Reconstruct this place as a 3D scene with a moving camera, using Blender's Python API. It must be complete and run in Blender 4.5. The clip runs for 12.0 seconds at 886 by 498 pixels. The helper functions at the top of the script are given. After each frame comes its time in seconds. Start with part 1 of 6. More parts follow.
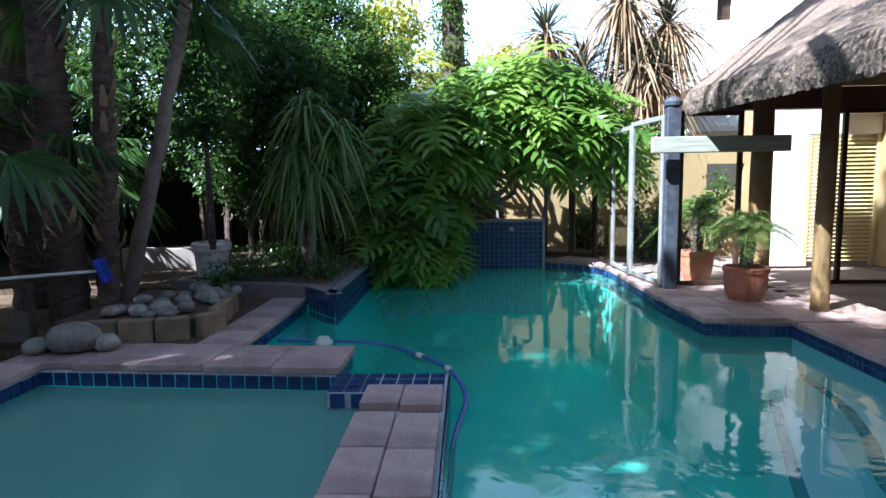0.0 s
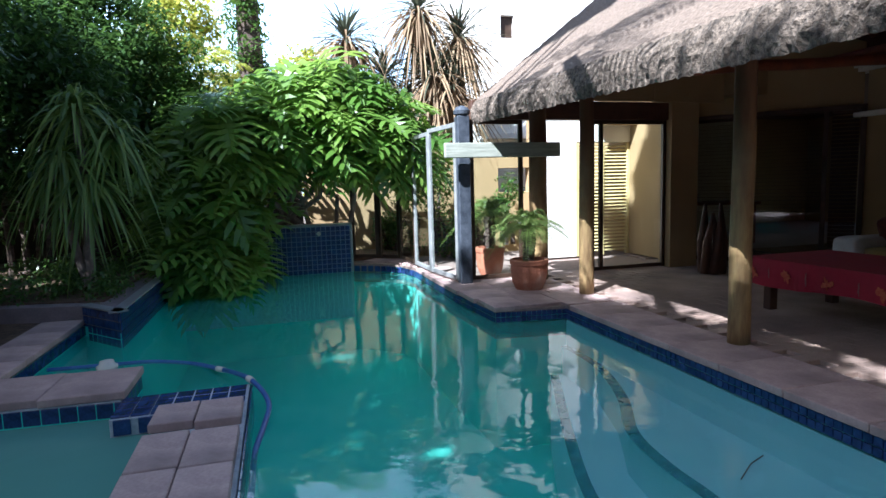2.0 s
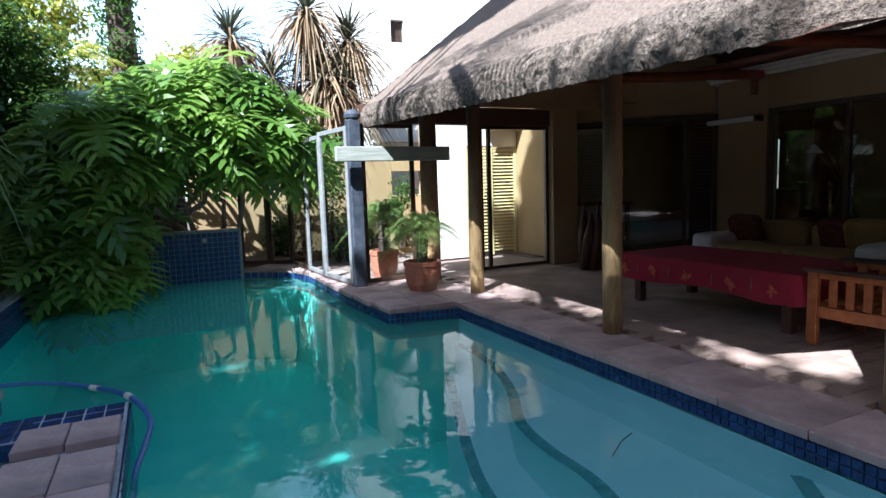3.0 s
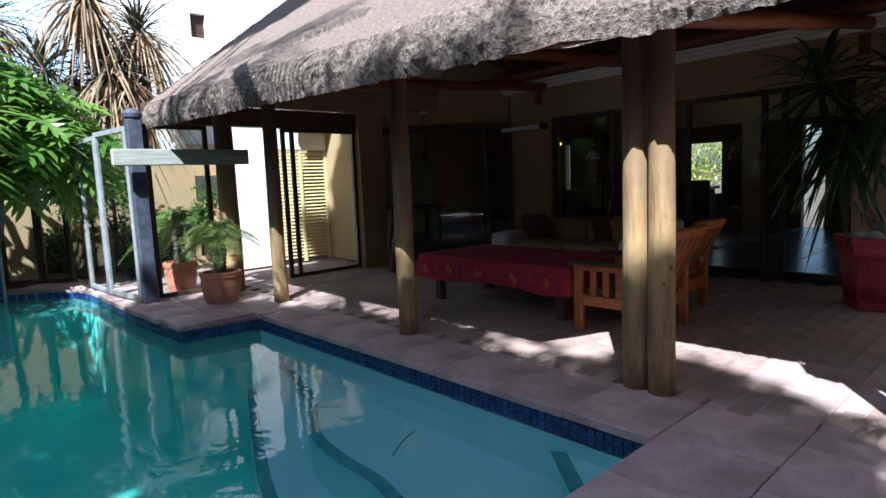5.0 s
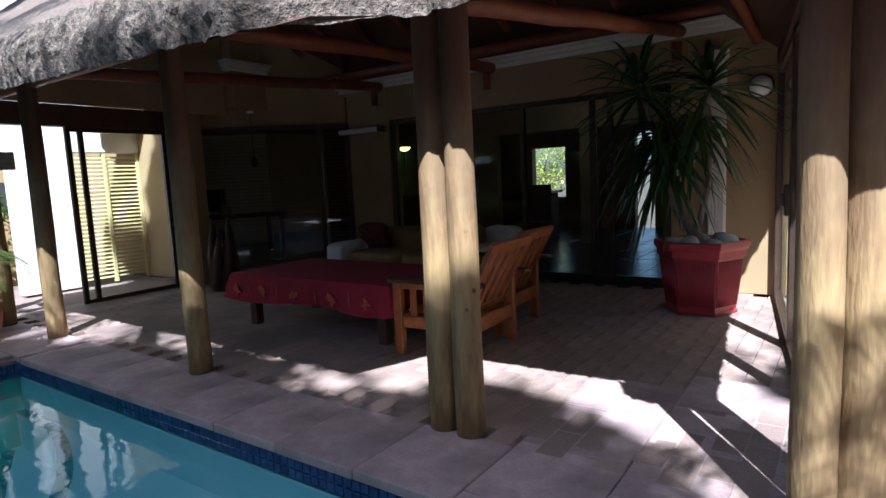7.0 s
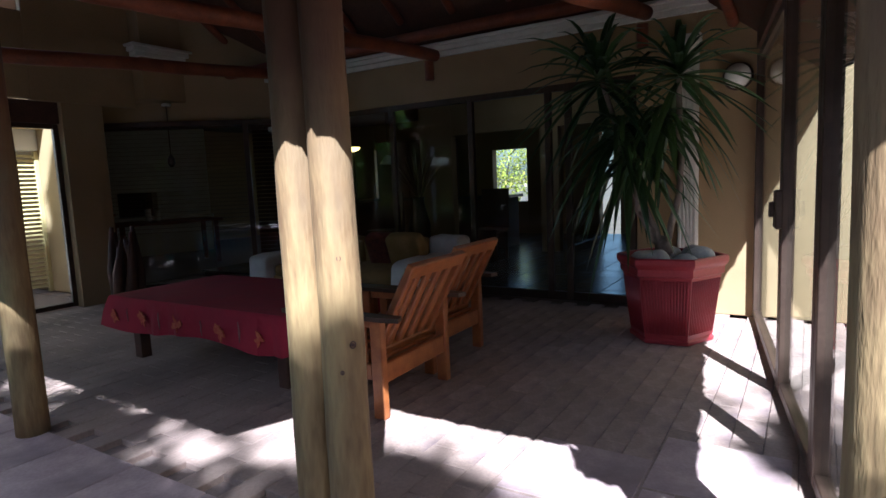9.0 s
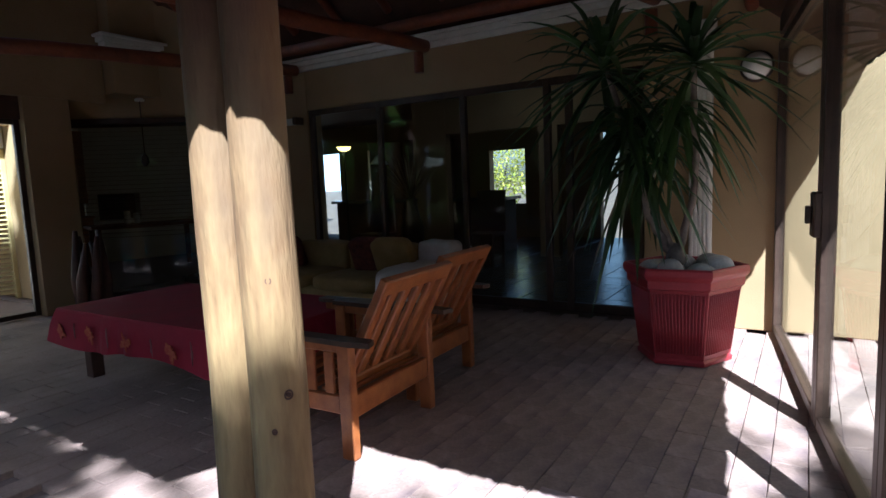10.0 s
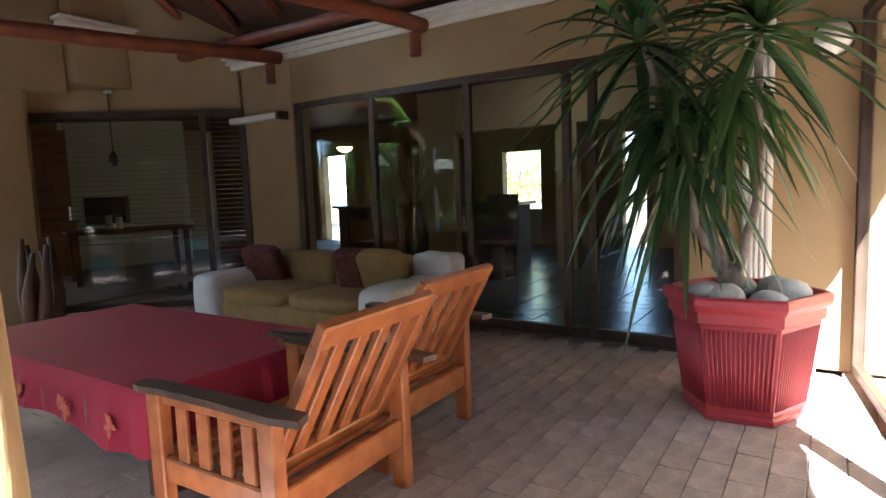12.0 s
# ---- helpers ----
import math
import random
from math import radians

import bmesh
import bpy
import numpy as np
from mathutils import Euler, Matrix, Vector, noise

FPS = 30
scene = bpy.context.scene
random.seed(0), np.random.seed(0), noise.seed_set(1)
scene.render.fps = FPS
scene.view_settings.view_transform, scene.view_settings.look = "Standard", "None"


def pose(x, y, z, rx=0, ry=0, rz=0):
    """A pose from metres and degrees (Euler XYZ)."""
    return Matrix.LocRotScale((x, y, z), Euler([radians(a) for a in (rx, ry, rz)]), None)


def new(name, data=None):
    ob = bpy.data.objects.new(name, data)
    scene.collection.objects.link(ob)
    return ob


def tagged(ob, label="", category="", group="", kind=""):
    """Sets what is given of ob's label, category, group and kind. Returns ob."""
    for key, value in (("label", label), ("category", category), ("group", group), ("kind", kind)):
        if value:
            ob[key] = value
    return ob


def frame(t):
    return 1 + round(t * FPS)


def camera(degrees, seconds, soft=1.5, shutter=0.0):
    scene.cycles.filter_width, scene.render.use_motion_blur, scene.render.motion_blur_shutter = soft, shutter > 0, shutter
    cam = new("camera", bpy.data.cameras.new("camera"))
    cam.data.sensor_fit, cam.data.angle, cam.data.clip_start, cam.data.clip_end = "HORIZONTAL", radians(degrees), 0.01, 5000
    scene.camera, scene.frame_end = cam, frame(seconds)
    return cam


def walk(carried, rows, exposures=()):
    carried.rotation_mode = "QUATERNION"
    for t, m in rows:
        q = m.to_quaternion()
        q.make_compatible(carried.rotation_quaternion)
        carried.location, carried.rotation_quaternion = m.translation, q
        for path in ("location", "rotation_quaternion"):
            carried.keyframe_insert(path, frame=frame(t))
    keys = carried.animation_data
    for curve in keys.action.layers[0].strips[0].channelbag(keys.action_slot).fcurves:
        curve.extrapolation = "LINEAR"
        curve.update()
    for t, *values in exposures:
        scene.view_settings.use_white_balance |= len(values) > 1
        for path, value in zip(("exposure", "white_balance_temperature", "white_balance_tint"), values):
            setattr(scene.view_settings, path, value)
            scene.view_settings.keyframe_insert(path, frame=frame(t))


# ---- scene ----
cam = camera(74.4, 12.0)
METRES, EYE, TILT, LEAN, TURN = 3.45, 1.22, 0.0, 0.0, 2.3
ROWS = [
    (0.0, 0.0, 0.0, 0.0, -0.1, -6.45, 0.86),
    (0.5, 0.0045, -0.0052, -0.0019, -3.5, -6.38, 0.99),
    (1.0, 0.0135, -0.01, -0.0031, -7.93, -6.36, 1.16),
    (1.5, 0.0208, -0.0194, -0.0012, -12.44, -6.38, 1.35),
    (2.0, 0.0278, -0.0299, -0.0031, -18.28, -6.37, 1.58),
    (2.5, 0.0309, -0.0414, -0.0018, -23.39, -6.41, 1.76),
    (3.0, 0.0325, -0.0535, -0.0012, -28.41, -6.41, 1.87),
    (3.5, 0.038, -0.0657, -0.0025, -33.02, -6.36, 1.92),
    (5.5, 0.1569, -0.1009, -0.0033, -48.34, -6.76, 2.47),
    (6.0, 0.2111, -0.0909, -0.0053, -51.64, -6.8, 2.51),
    (6.5, 0.254, -0.0889, -0.0027, -54.92, -6.85, 2.58),
    (7.0, 0.3163, -0.0929, -0.0001, -57.49, -6.86, 2.71),
    (9.0, 0.5714, -0.0441, -0.0048, -60.38, -6.71, 2.5),
    (9.5, 0.6332, -0.0255, -0.0095, -60.46, -6.57, 2.45),
    (10.0, 0.6948, -0.0001, -0.0091, -60.49, -6.53, 2.36),
    (10.5, 0.7471, 0.0109, -0.0084, -60.47, -6.42, 2.38),
    (11.0, 0.8108, 0.0211, -0.011, -60.13, -6.31, 2.44),
    (11.5, 0.8624, 0.0477, -0.0152, -59.7, -6.18, 2.31),
    (12.0, 0.918, 0.0826, -0.0162, -58.9, -6.02, 2.16),
]
EXPOSURES = [(0.0, 2.15, 5300, 10), (2.5, 1.95, 5300, 10), (5.5, 1.7, 5200, 10), (7.0, 1.75, 5050, 10), (9.0, 2.15, 5000, 10), (10.5, 2.05, 5050, 10), (11.0, 3.25, 5500, 8), (11.5, 3.8, 5700, 8), (12.0, 4.4, 5500, 8)]
walk(cam, [(t, pose(0, 0, EYE, TILT, LEAN, TURN) @ pose(METRES * x, METRES * y, METRES * z, 90 + pitch, roll, yaw)) for t, x, y, z, yaw, pitch, roll in ROWS], EXPOSURES)

# ---- daylight ----
SUN_WAY = Vector((1.0, 0.72, -1.29)).normalized()
world = bpy.data.worlds.new("sky")
scene.world = world
world.use_nodes = True
sky = world.node_tree.nodes.new("ShaderNodeTexSky")
sky.sky_type, sky.sun_disc = "NISHITA", False
sky.dust_density = 2.0
sky.sun_elevation, sky.sun_rotation = radians(46), radians(234)
world.node_tree.links.new(sky.outputs[0], world.node_tree.nodes["Background"].inputs[0])
world.node_tree.nodes["Background"].inputs[1].default_value = 0.042
sun = new("sun", bpy.data.lights.new("sun", "SUN"))
sun.data.energy, sun.data.angle, sun.data.color = 5.0, radians(0.5), (1.0, 0.965, 0.9)
sun.rotation_euler = SUN_WAY.to_track_quat("-Z", "Y").to_euler()


# ---- materials ----
def surf(name, low, high, scale=6.0, rough=0.7, bump=0.15, metal=0.0, fine=60.0, vary=0.0, stretch=(1, 1, 1), spec=0.5, stain=None):
    """Paint of two colours mixed by broad and fine noise, with relief of the fine one."""
    m = bpy.data.materials.new(name)
    m.use_nodes = True
    n, link = m.node_tree.nodes, m.node_tree.links.new
    b = n["Principled BSDF"]
    co = n.new("ShaderNodeTexCoord")
    mp = n.new("ShaderNodeMapping")
    mp.inputs["Scale"].default_value = stretch
    link(co.outputs["Object"], mp.inputs[0])
    big, small = n.new("ShaderNodeTexNoise"), n.new("ShaderNodeTexNoise")
    big.inputs["Scale"].default_value, small.inputs["Scale"].default_value = scale, fine
    big.inputs["Detail"].default_value, small.inputs["Detail"].default_value = 5, 3
    link(mp.outputs[0], big.inputs[0])
    link(mp.outputs[0], small.inputs[0])
    add = n.new("ShaderNodeMath")
    add.operation = "MULTIPLY_ADD"
    link(small.outputs[0], add.inputs[0])
    add.inputs[1].default_value = 0.5
    link(big.outputs[0], add.inputs[2])
    ramp = n.new("ShaderNodeValToRGB")
    ramp.color_ramp.elements[0].position, ramp.color_ramp.elements[1].position = 0.55, 0.95
    ramp.color_ramp.elements[0].color, ramp.color_ramp.elements[1].color = (*low, 1), (*high, 1)
    link(add.outputs[0], ramp.inputs[0])
    out = ramp.outputs[0]
    if vary:
        info, hsv = n.new("ShaderNodeObjectInfo"), n.new("ShaderNodeHueSaturation")
        rng = n.new("ShaderNodeMapRange")
        rng.inputs["To Min"].default_value, rng.inputs["To Max"].default_value = 1 - vary, 1 + vary
        link(info.outputs["Random"], rng.inputs[0])
        link(rng.outputs[0], hsv.inputs["Value"])
        link(out, hsv.inputs["Color"])
        out = hsv.outputs[0]
    if stain:
        st, mix, rp = n.new("ShaderNodeTexNoise"), n.new("ShaderNodeMixRGB"), n.new("ShaderNodeValToRGB")
        st.inputs["Scale"].default_value, st.inputs["Detail"].default_value = scale * 0.35, 8
        rp.color_ramp.elements[0].position, rp.color_ramp.elements[1].position = 0.5, 0.68
        link(co.outputs["Object"], st.inputs[0])
        link(st.outputs[0], rp.inputs[0])
        link(rp.outputs[0], mix.inputs[0])
        link(out, mix.inputs[1])
        mix.inputs[2].default_value = (*stain, 1)
        out = mix.outputs[0]
    link(out, b.inputs["Base Color"])
    rr = n.new("ShaderNodeMapRange")
    rr.inputs["To Min"].default_value, rr.inputs["To Max"].default_value = max(rough - 0.12, 0.02), min(rough + 0.12, 1)
    link(big.outputs[0], rr.inputs[0])
    link(rr.outputs[0], b.inputs["Roughness"])
    b.inputs["Metallic"].default_value = metal
    b.inputs["Specular IOR Level"].default_value = spec
    if bump:
        bp = n.new("ShaderNodeBump")
        bp.inputs["Strength"].default_value, bp.inputs["Distance"].default_value = bump, 0.02
        link(add.outputs[0], bp.inputs["Height"])
        link(bp.outputs[0], b.inputs["Normal"])
    return m


def leafy(name, low, high, rough=0.42, through_share=0.35):
    """Leaf: a colour of its own for each leaf, some light let through."""
    m = bpy.data.materials.new(name)
    m.use_nodes = True
    n, link = m.node_tree.nodes, m.node_tree.links.new
    b, out = n["Principled BSDF"], n["Material Output"]
    geo, ramp, tr, mix = n.new("ShaderNodeNewGeometry"), n.new("ShaderNodeValToRGB"), n.new("ShaderNodeBsdfTranslucent"), n.new("ShaderNodeMixShader")
    ramp.color_ramp.elements[0].color, ramp.color_ramp.elements[1].color = (*low, 1), (*high, 1)
    link(geo.outputs["Random Per Island"], ramp.inputs[0])
    link(ramp.outputs[0], b.inputs["Base Color"])
    hs = n.new("ShaderNodeHueSaturation")
    hs.inputs["Value"].default_value, hs.inputs["Hue"].default_value = 1.6, 0.485
    link(ramp.outputs[0], hs.inputs["Color"])
    link(hs.outputs[0], tr.inputs[0])
    b.inputs["Roughness"].default_value = rough
    mix.inputs[0].default_value = through_share
    link(b.outputs[0], mix.inputs[1])
    link(tr.outputs[0], mix.inputs[2])
    link(mix.outputs[0], out.inputs[0])
    return m


def glass_pane(name, tint=(0.93, 0.97, 0.96), gloss=0.0):
    m = bpy.data.materials.new(name)
    m.use_nodes = True
    n, link = m.node_tree.nodes, m.node_tree.links.new
    clear, shine, mix, fr = n.new("ShaderNodeBsdfTransparent"), n.new("ShaderNodeBsdfGlossy"), n.new("ShaderNodeMixShader"), n.new("ShaderNodeLayerWeight")
    power, lift = n.new("ShaderNodeMath"), n.new("ShaderNodeMath")
    power.operation, lift.operation = "POWER", "MULTIPLY_ADD"
    power.inputs[1].default_value, lift.inputs[1].default_value, lift.inputs[2].default_value = 5.0, 0.7, 0.024
    clear.inputs[0].default_value = (*tint, 1)
    shine.inputs["Roughness"].default_value = gloss
    link(fr.outputs["Facing"], power.inputs[0])
    link(power.outputs[0], lift.inputs[0])
    link(lift.outputs[0], mix.inputs[0])
    link(clear.outputs[0], mix.inputs[1])
    link(shine.outputs[0], mix.inputs[2])
    link(mix.outputs[0], n["Material Output"].inputs[0])
    return m


def water_surface(name, colour, clear=0.55, ripple=0.06, tint=(0.62, 0.93, 0.9)):
    """Cloudy pool water: a glossy rippled skin over a body that scatters part of the light."""
    m = bpy.data.materials.new(name)
    m.use_nodes = True
    n, link = m.node_tree.nodes, m.node_tree.links.new
    b = n["Principled BSDF"]
    co, mp, n1, n2, bp = n.new("ShaderNodeTexCoord"), n.new("ShaderNodeMapping"), n.new("ShaderNodeTexNoise"), n.new("ShaderNodeTexNoise"), n.new("ShaderNodeBump")
    link(co.outputs["Object"], mp.inputs[0])
    n1.inputs["Scale"].default_value, n2.inputs["Scale"].default_value = 2.6, 9.0
    n1.inputs["Detail"].default_value = 2
    n1.inputs["Distortion"].default_value = 1.2
    link(mp.outputs[0], n1.inputs[0])
    link(mp.outputs[0], n2.inputs[0])
    add = n.new("ShaderNodeMath")
    add.operation = "MULTIPLY_ADD"
    add.inputs[1].default_value = 0.25
    link(n2.outputs[0], add.inputs[0])
    link(n1.outputs[0], add.inputs[2])
    link(add.outputs[0], bp.inputs["Height"])
    bp.inputs["Strength"].default_value, bp.inputs["Distance"].default_value = ripple, 0.12
    link(bp.outputs[0], b.inputs["Normal"])
    b.inputs["Base Color"].default_value = (*colour, 1)
    b.inputs["Roughness"].default_value = 0.015
    b.inputs["IOR"].default_value = 1.33
    tr, mix, fr, gl = n.new("ShaderNodeBsdfTransparent"), n.new("ShaderNodeMixShader"), n.new("ShaderNodeFresnel"), n.new("ShaderNodeBsdfGlossy")
    body, top = n.new("ShaderNodeBsdfDiffuse"), n.new("ShaderNodeMixShader")
    body.inputs[0].default_value = (*colour, 1)
    tr.inputs[0].default_value = (*tint, 1)
    mix.inputs[0].default_value = clear
    link(body.outputs[0], mix.inputs[1])
    link(tr.outputs[0], mix.inputs[2])
    fr.inputs[0].default_value = 1.33
    link(bp.outputs[0], fr.inputs["Normal"])
    gl.inputs["Roughness"].default_value = 0.01
    link(bp.outputs[0], gl.inputs["Normal"])
    link(fr.outputs[0], top.inputs[0])
    link(mix.outputs[0], top.inputs[1])
    link(gl.outputs[0], top.inputs[2])
    link(top.outputs[0], n["Material Output"].inputs[0])
    return m


def glow(name, colour, strength):
    m = bpy.data.materials.new(name)
    m.use_nodes = True
    b = m.node_tree.nodes["Principled BSDF"]
    b.inputs["Base Color"].default_value = (*colour, 1)
    b.inputs["Emission Color"].default_value = (*colour, 1)
    b.inputs["Emission Strength"].default_value = strength
    return m


M_PAVER = surf("clay_paver", (0.27, 0.19, 0.15), (0.42, 0.30, 0.24), 9, 0.75, 0.3, vary=0.15, stain=(0.17, 0.12, 0.12))
M_COPING = surf("coping_slab", (0.37, 0.26, 0.24), (0.53, 0.39, 0.355), 7, 0.72, 0.25, vary=0.12, stain=(0.28, 0.2, 0.185))
M_GROUT = surf("grout_bed", (0.19, 0.14, 0.115), (0.27, 0.2, 0.17), 20, 0.95, 0.3)
M_TILE = surf("blue_pool_tile", (0.011, 0.022, 0.08), (0.034, 0.068, 0.19), 14, 0.16, 0.05, vary=0.25)
M_TILE_GROUT = surf("tile_grout", (0.36, 0.39, 0.43), (0.5, 0.53, 0.56), 25, 0.9, 0.2)
M_PLASTER = surf("pool_step_plaster", (0.66, 0.82, 0.94), (0.75, 0.88, 0.97), 3, 0.8, 0.05)
M_PLASTER_DEEP = surf("pool_deep_plaster", (0.1, 0.74, 0.58), (0.18, 0.82, 0.67), 1.2, 0.8, 0.05)
M_WATER = water_surface("pool_water", (0.18, 0.8, 0.68), 0.74, 0.03, (0.86, 0.98, 0.97))
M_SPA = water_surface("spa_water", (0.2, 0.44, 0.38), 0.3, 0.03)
M_WALL = surf("tan_render", (0.3, 0.205, 0.1), (0.37, 0.255, 0.13), 2, 0.9, 0.1, fine=120)
M_WHITE = surf("white_render", (0.72, 0.68, 0.63), (0.8, 0.77, 0.72), 2, 0.9, 0.1, fine=90)
M_CREAM = surf("cream_trim", (0.66, 0.62, 0.54), (0.76, 0.72, 0.64), 8, 0.6, 0.05)
M_THATCH = surf("grey_thatch", (0.095, 0.067, 0.049), (0.27, 0.2, 0.15), 42, 0.95, 1.0, fine=170)
M_THATCH_EDGE = surf("thatch_cut_edge", (0.05, 0.037, 0.028), (0.24, 0.185, 0.14), 38, 0.95, 1.0, fine=130)
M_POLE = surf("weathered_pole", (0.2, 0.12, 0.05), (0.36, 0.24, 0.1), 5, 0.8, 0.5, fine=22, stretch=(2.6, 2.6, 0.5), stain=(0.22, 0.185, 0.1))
M_RAFTER = surf("red_brown_pole", (0.13, 0.032, 0.013), (0.23, 0.062, 0.022), 6, 0.55, 0.15, fine=50)
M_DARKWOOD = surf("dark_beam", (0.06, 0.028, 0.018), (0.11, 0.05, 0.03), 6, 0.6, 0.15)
M_FRAME = surf("bronze_aluminium", (0.045, 0.026, 0.017), (0.075, 0.046, 0.03), 9, 0.42, 0.03, metal=0.3)
M_GREYPOST = surf("grey_painted_post", (0.022, 0.028, 0.04), (0.06, 0.07, 0.09), 10, 0.6, 0.1)
M_PALEFRAME = surf("pale_metal_frame", (0.24, 0.245, 0.24), (0.34, 0.345, 0.34), 10, 0.5, 0.05, metal=0.3)
M_GLASS = glass_pane("clear_glass")
M_CHAIR = surf("oiled_orange_wood", (0.23, 0.066, 0.017), (0.38, 0.128, 0.033), 5, 0.42, 0.12, fine=70, stretch=(3, 3, 3))
M_CLOTH = surf("red_cloth", (0.25, 0.008, 0.025), (0.33, 0.014, 0.036), 6, 0.85, 0.2, fine=200)
M_REDPOT = surf("red_plastic_pot", (0.27, 0.022, 0.03), (0.35, 0.035, 0.045), 5, 0.42, 0.05)
M_TERRA = surf("terracotta", (0.34, 0.12, 0.065), (0.48, 0.19, 0.11), 9, 0.75, 0.15, stain=(0.42, 0.27, 0.2))
M_WHITEPOT = surf("whitewashed_pot", (0.55, 0.5, 0.44), (0.72, 0.68, 0.62), 9, 0.8, 0.15)
M_STONE = surf("river_stone", (0.17, 0.15, 0.13), (0.34, 0.31, 0.27), 12, 0.75, 0.3, vary=0.35)
M_PEBBLE = surf("pale_pebble", (0.36, 0.33, 0.3), (0.52, 0.49, 0.45), 14, 0.7, 0.15, vary=0.2)
M_SOIL = surf("leaf_litter_soil", (0.055, 0.032, 0.018), (0.16, 0.095, 0.055), 18, 0.95, 0.8, fine=70)
M_GROUND = surf("garden_earth", (0.06, 0.045, 0.03), (0.12, 0.09, 0.06), 1.5, 0.95, 0.4, fine=25)
M_BARK = surf("palm_bark", (0.035, 0.024, 0.019), (0.13, 0.09, 0.07), 8, 0.9, 0.8, fine=30, stretch=(1, 1, 3))
M_GREYBARK = surf("smooth_grey_bark", (0.16, 0.12, 0.1), (0.3, 0.24, 0.2), 7, 0.85, 0.4, fine=30)
M_LEAF_DARK = leafy("dark_leaf", (0.024, 0.056, 0.015), (0.065, 0.135, 0.028))
M_LEAF_MID = leafy("mid_leaf", (0.035, 0.085, 0.015), (0.09, 0.17, 0.03))
M_LEAF_LIME = leafy("lime_leaf", (0.2, 0.26, 0.035), (0.44, 0.42, 0.08))
M_LEAF_PHILO = leafy("split_leaf", (0.08, 0.17, 0.028), (0.2, 0.31, 0.055), 0.33, 0.42)
M_LEAF_STRAP = leafy("strap_leaf", (0.07, 0.13, 0.025), (0.21, 0.29, 0.07), 0.4)
M_LEAF_DRY = leafy("dry_leaf", (0.16, 0.10, 0.05), (0.36, 0.26, 0.15), 0.7, 0.2)
M_LEAF_GREY = leafy("grey_green_leaf", (0.035, 0.045, 0.03), (0.09, 0.10, 0.06), 0.5, 0.2)


def weathered(m, blend_from, full_at, top_colour):
    """Blends to a second colour up the height of a pole, its edge broken up by noise."""
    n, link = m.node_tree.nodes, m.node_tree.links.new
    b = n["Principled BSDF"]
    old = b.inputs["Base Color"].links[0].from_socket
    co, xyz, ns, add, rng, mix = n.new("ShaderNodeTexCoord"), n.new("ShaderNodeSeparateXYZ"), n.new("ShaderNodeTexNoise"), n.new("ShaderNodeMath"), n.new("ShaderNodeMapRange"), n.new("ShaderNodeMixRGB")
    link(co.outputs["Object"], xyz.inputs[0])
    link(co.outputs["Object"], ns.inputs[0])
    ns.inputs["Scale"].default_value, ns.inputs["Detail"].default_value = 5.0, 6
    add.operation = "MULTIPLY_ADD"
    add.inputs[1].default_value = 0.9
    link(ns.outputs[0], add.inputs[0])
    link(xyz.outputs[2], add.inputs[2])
    rng.inputs["From Min"].default_value, rng.inputs["From Max"].default_value = blend_from + 0.45, full_at + 0.45
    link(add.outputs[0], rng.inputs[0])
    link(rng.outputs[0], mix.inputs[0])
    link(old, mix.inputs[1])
    mix.inputs[2].default_value = (*top_colour, 1)
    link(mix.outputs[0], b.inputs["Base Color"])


# poles turn darker red-brown towards the top
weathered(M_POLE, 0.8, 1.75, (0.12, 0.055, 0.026))


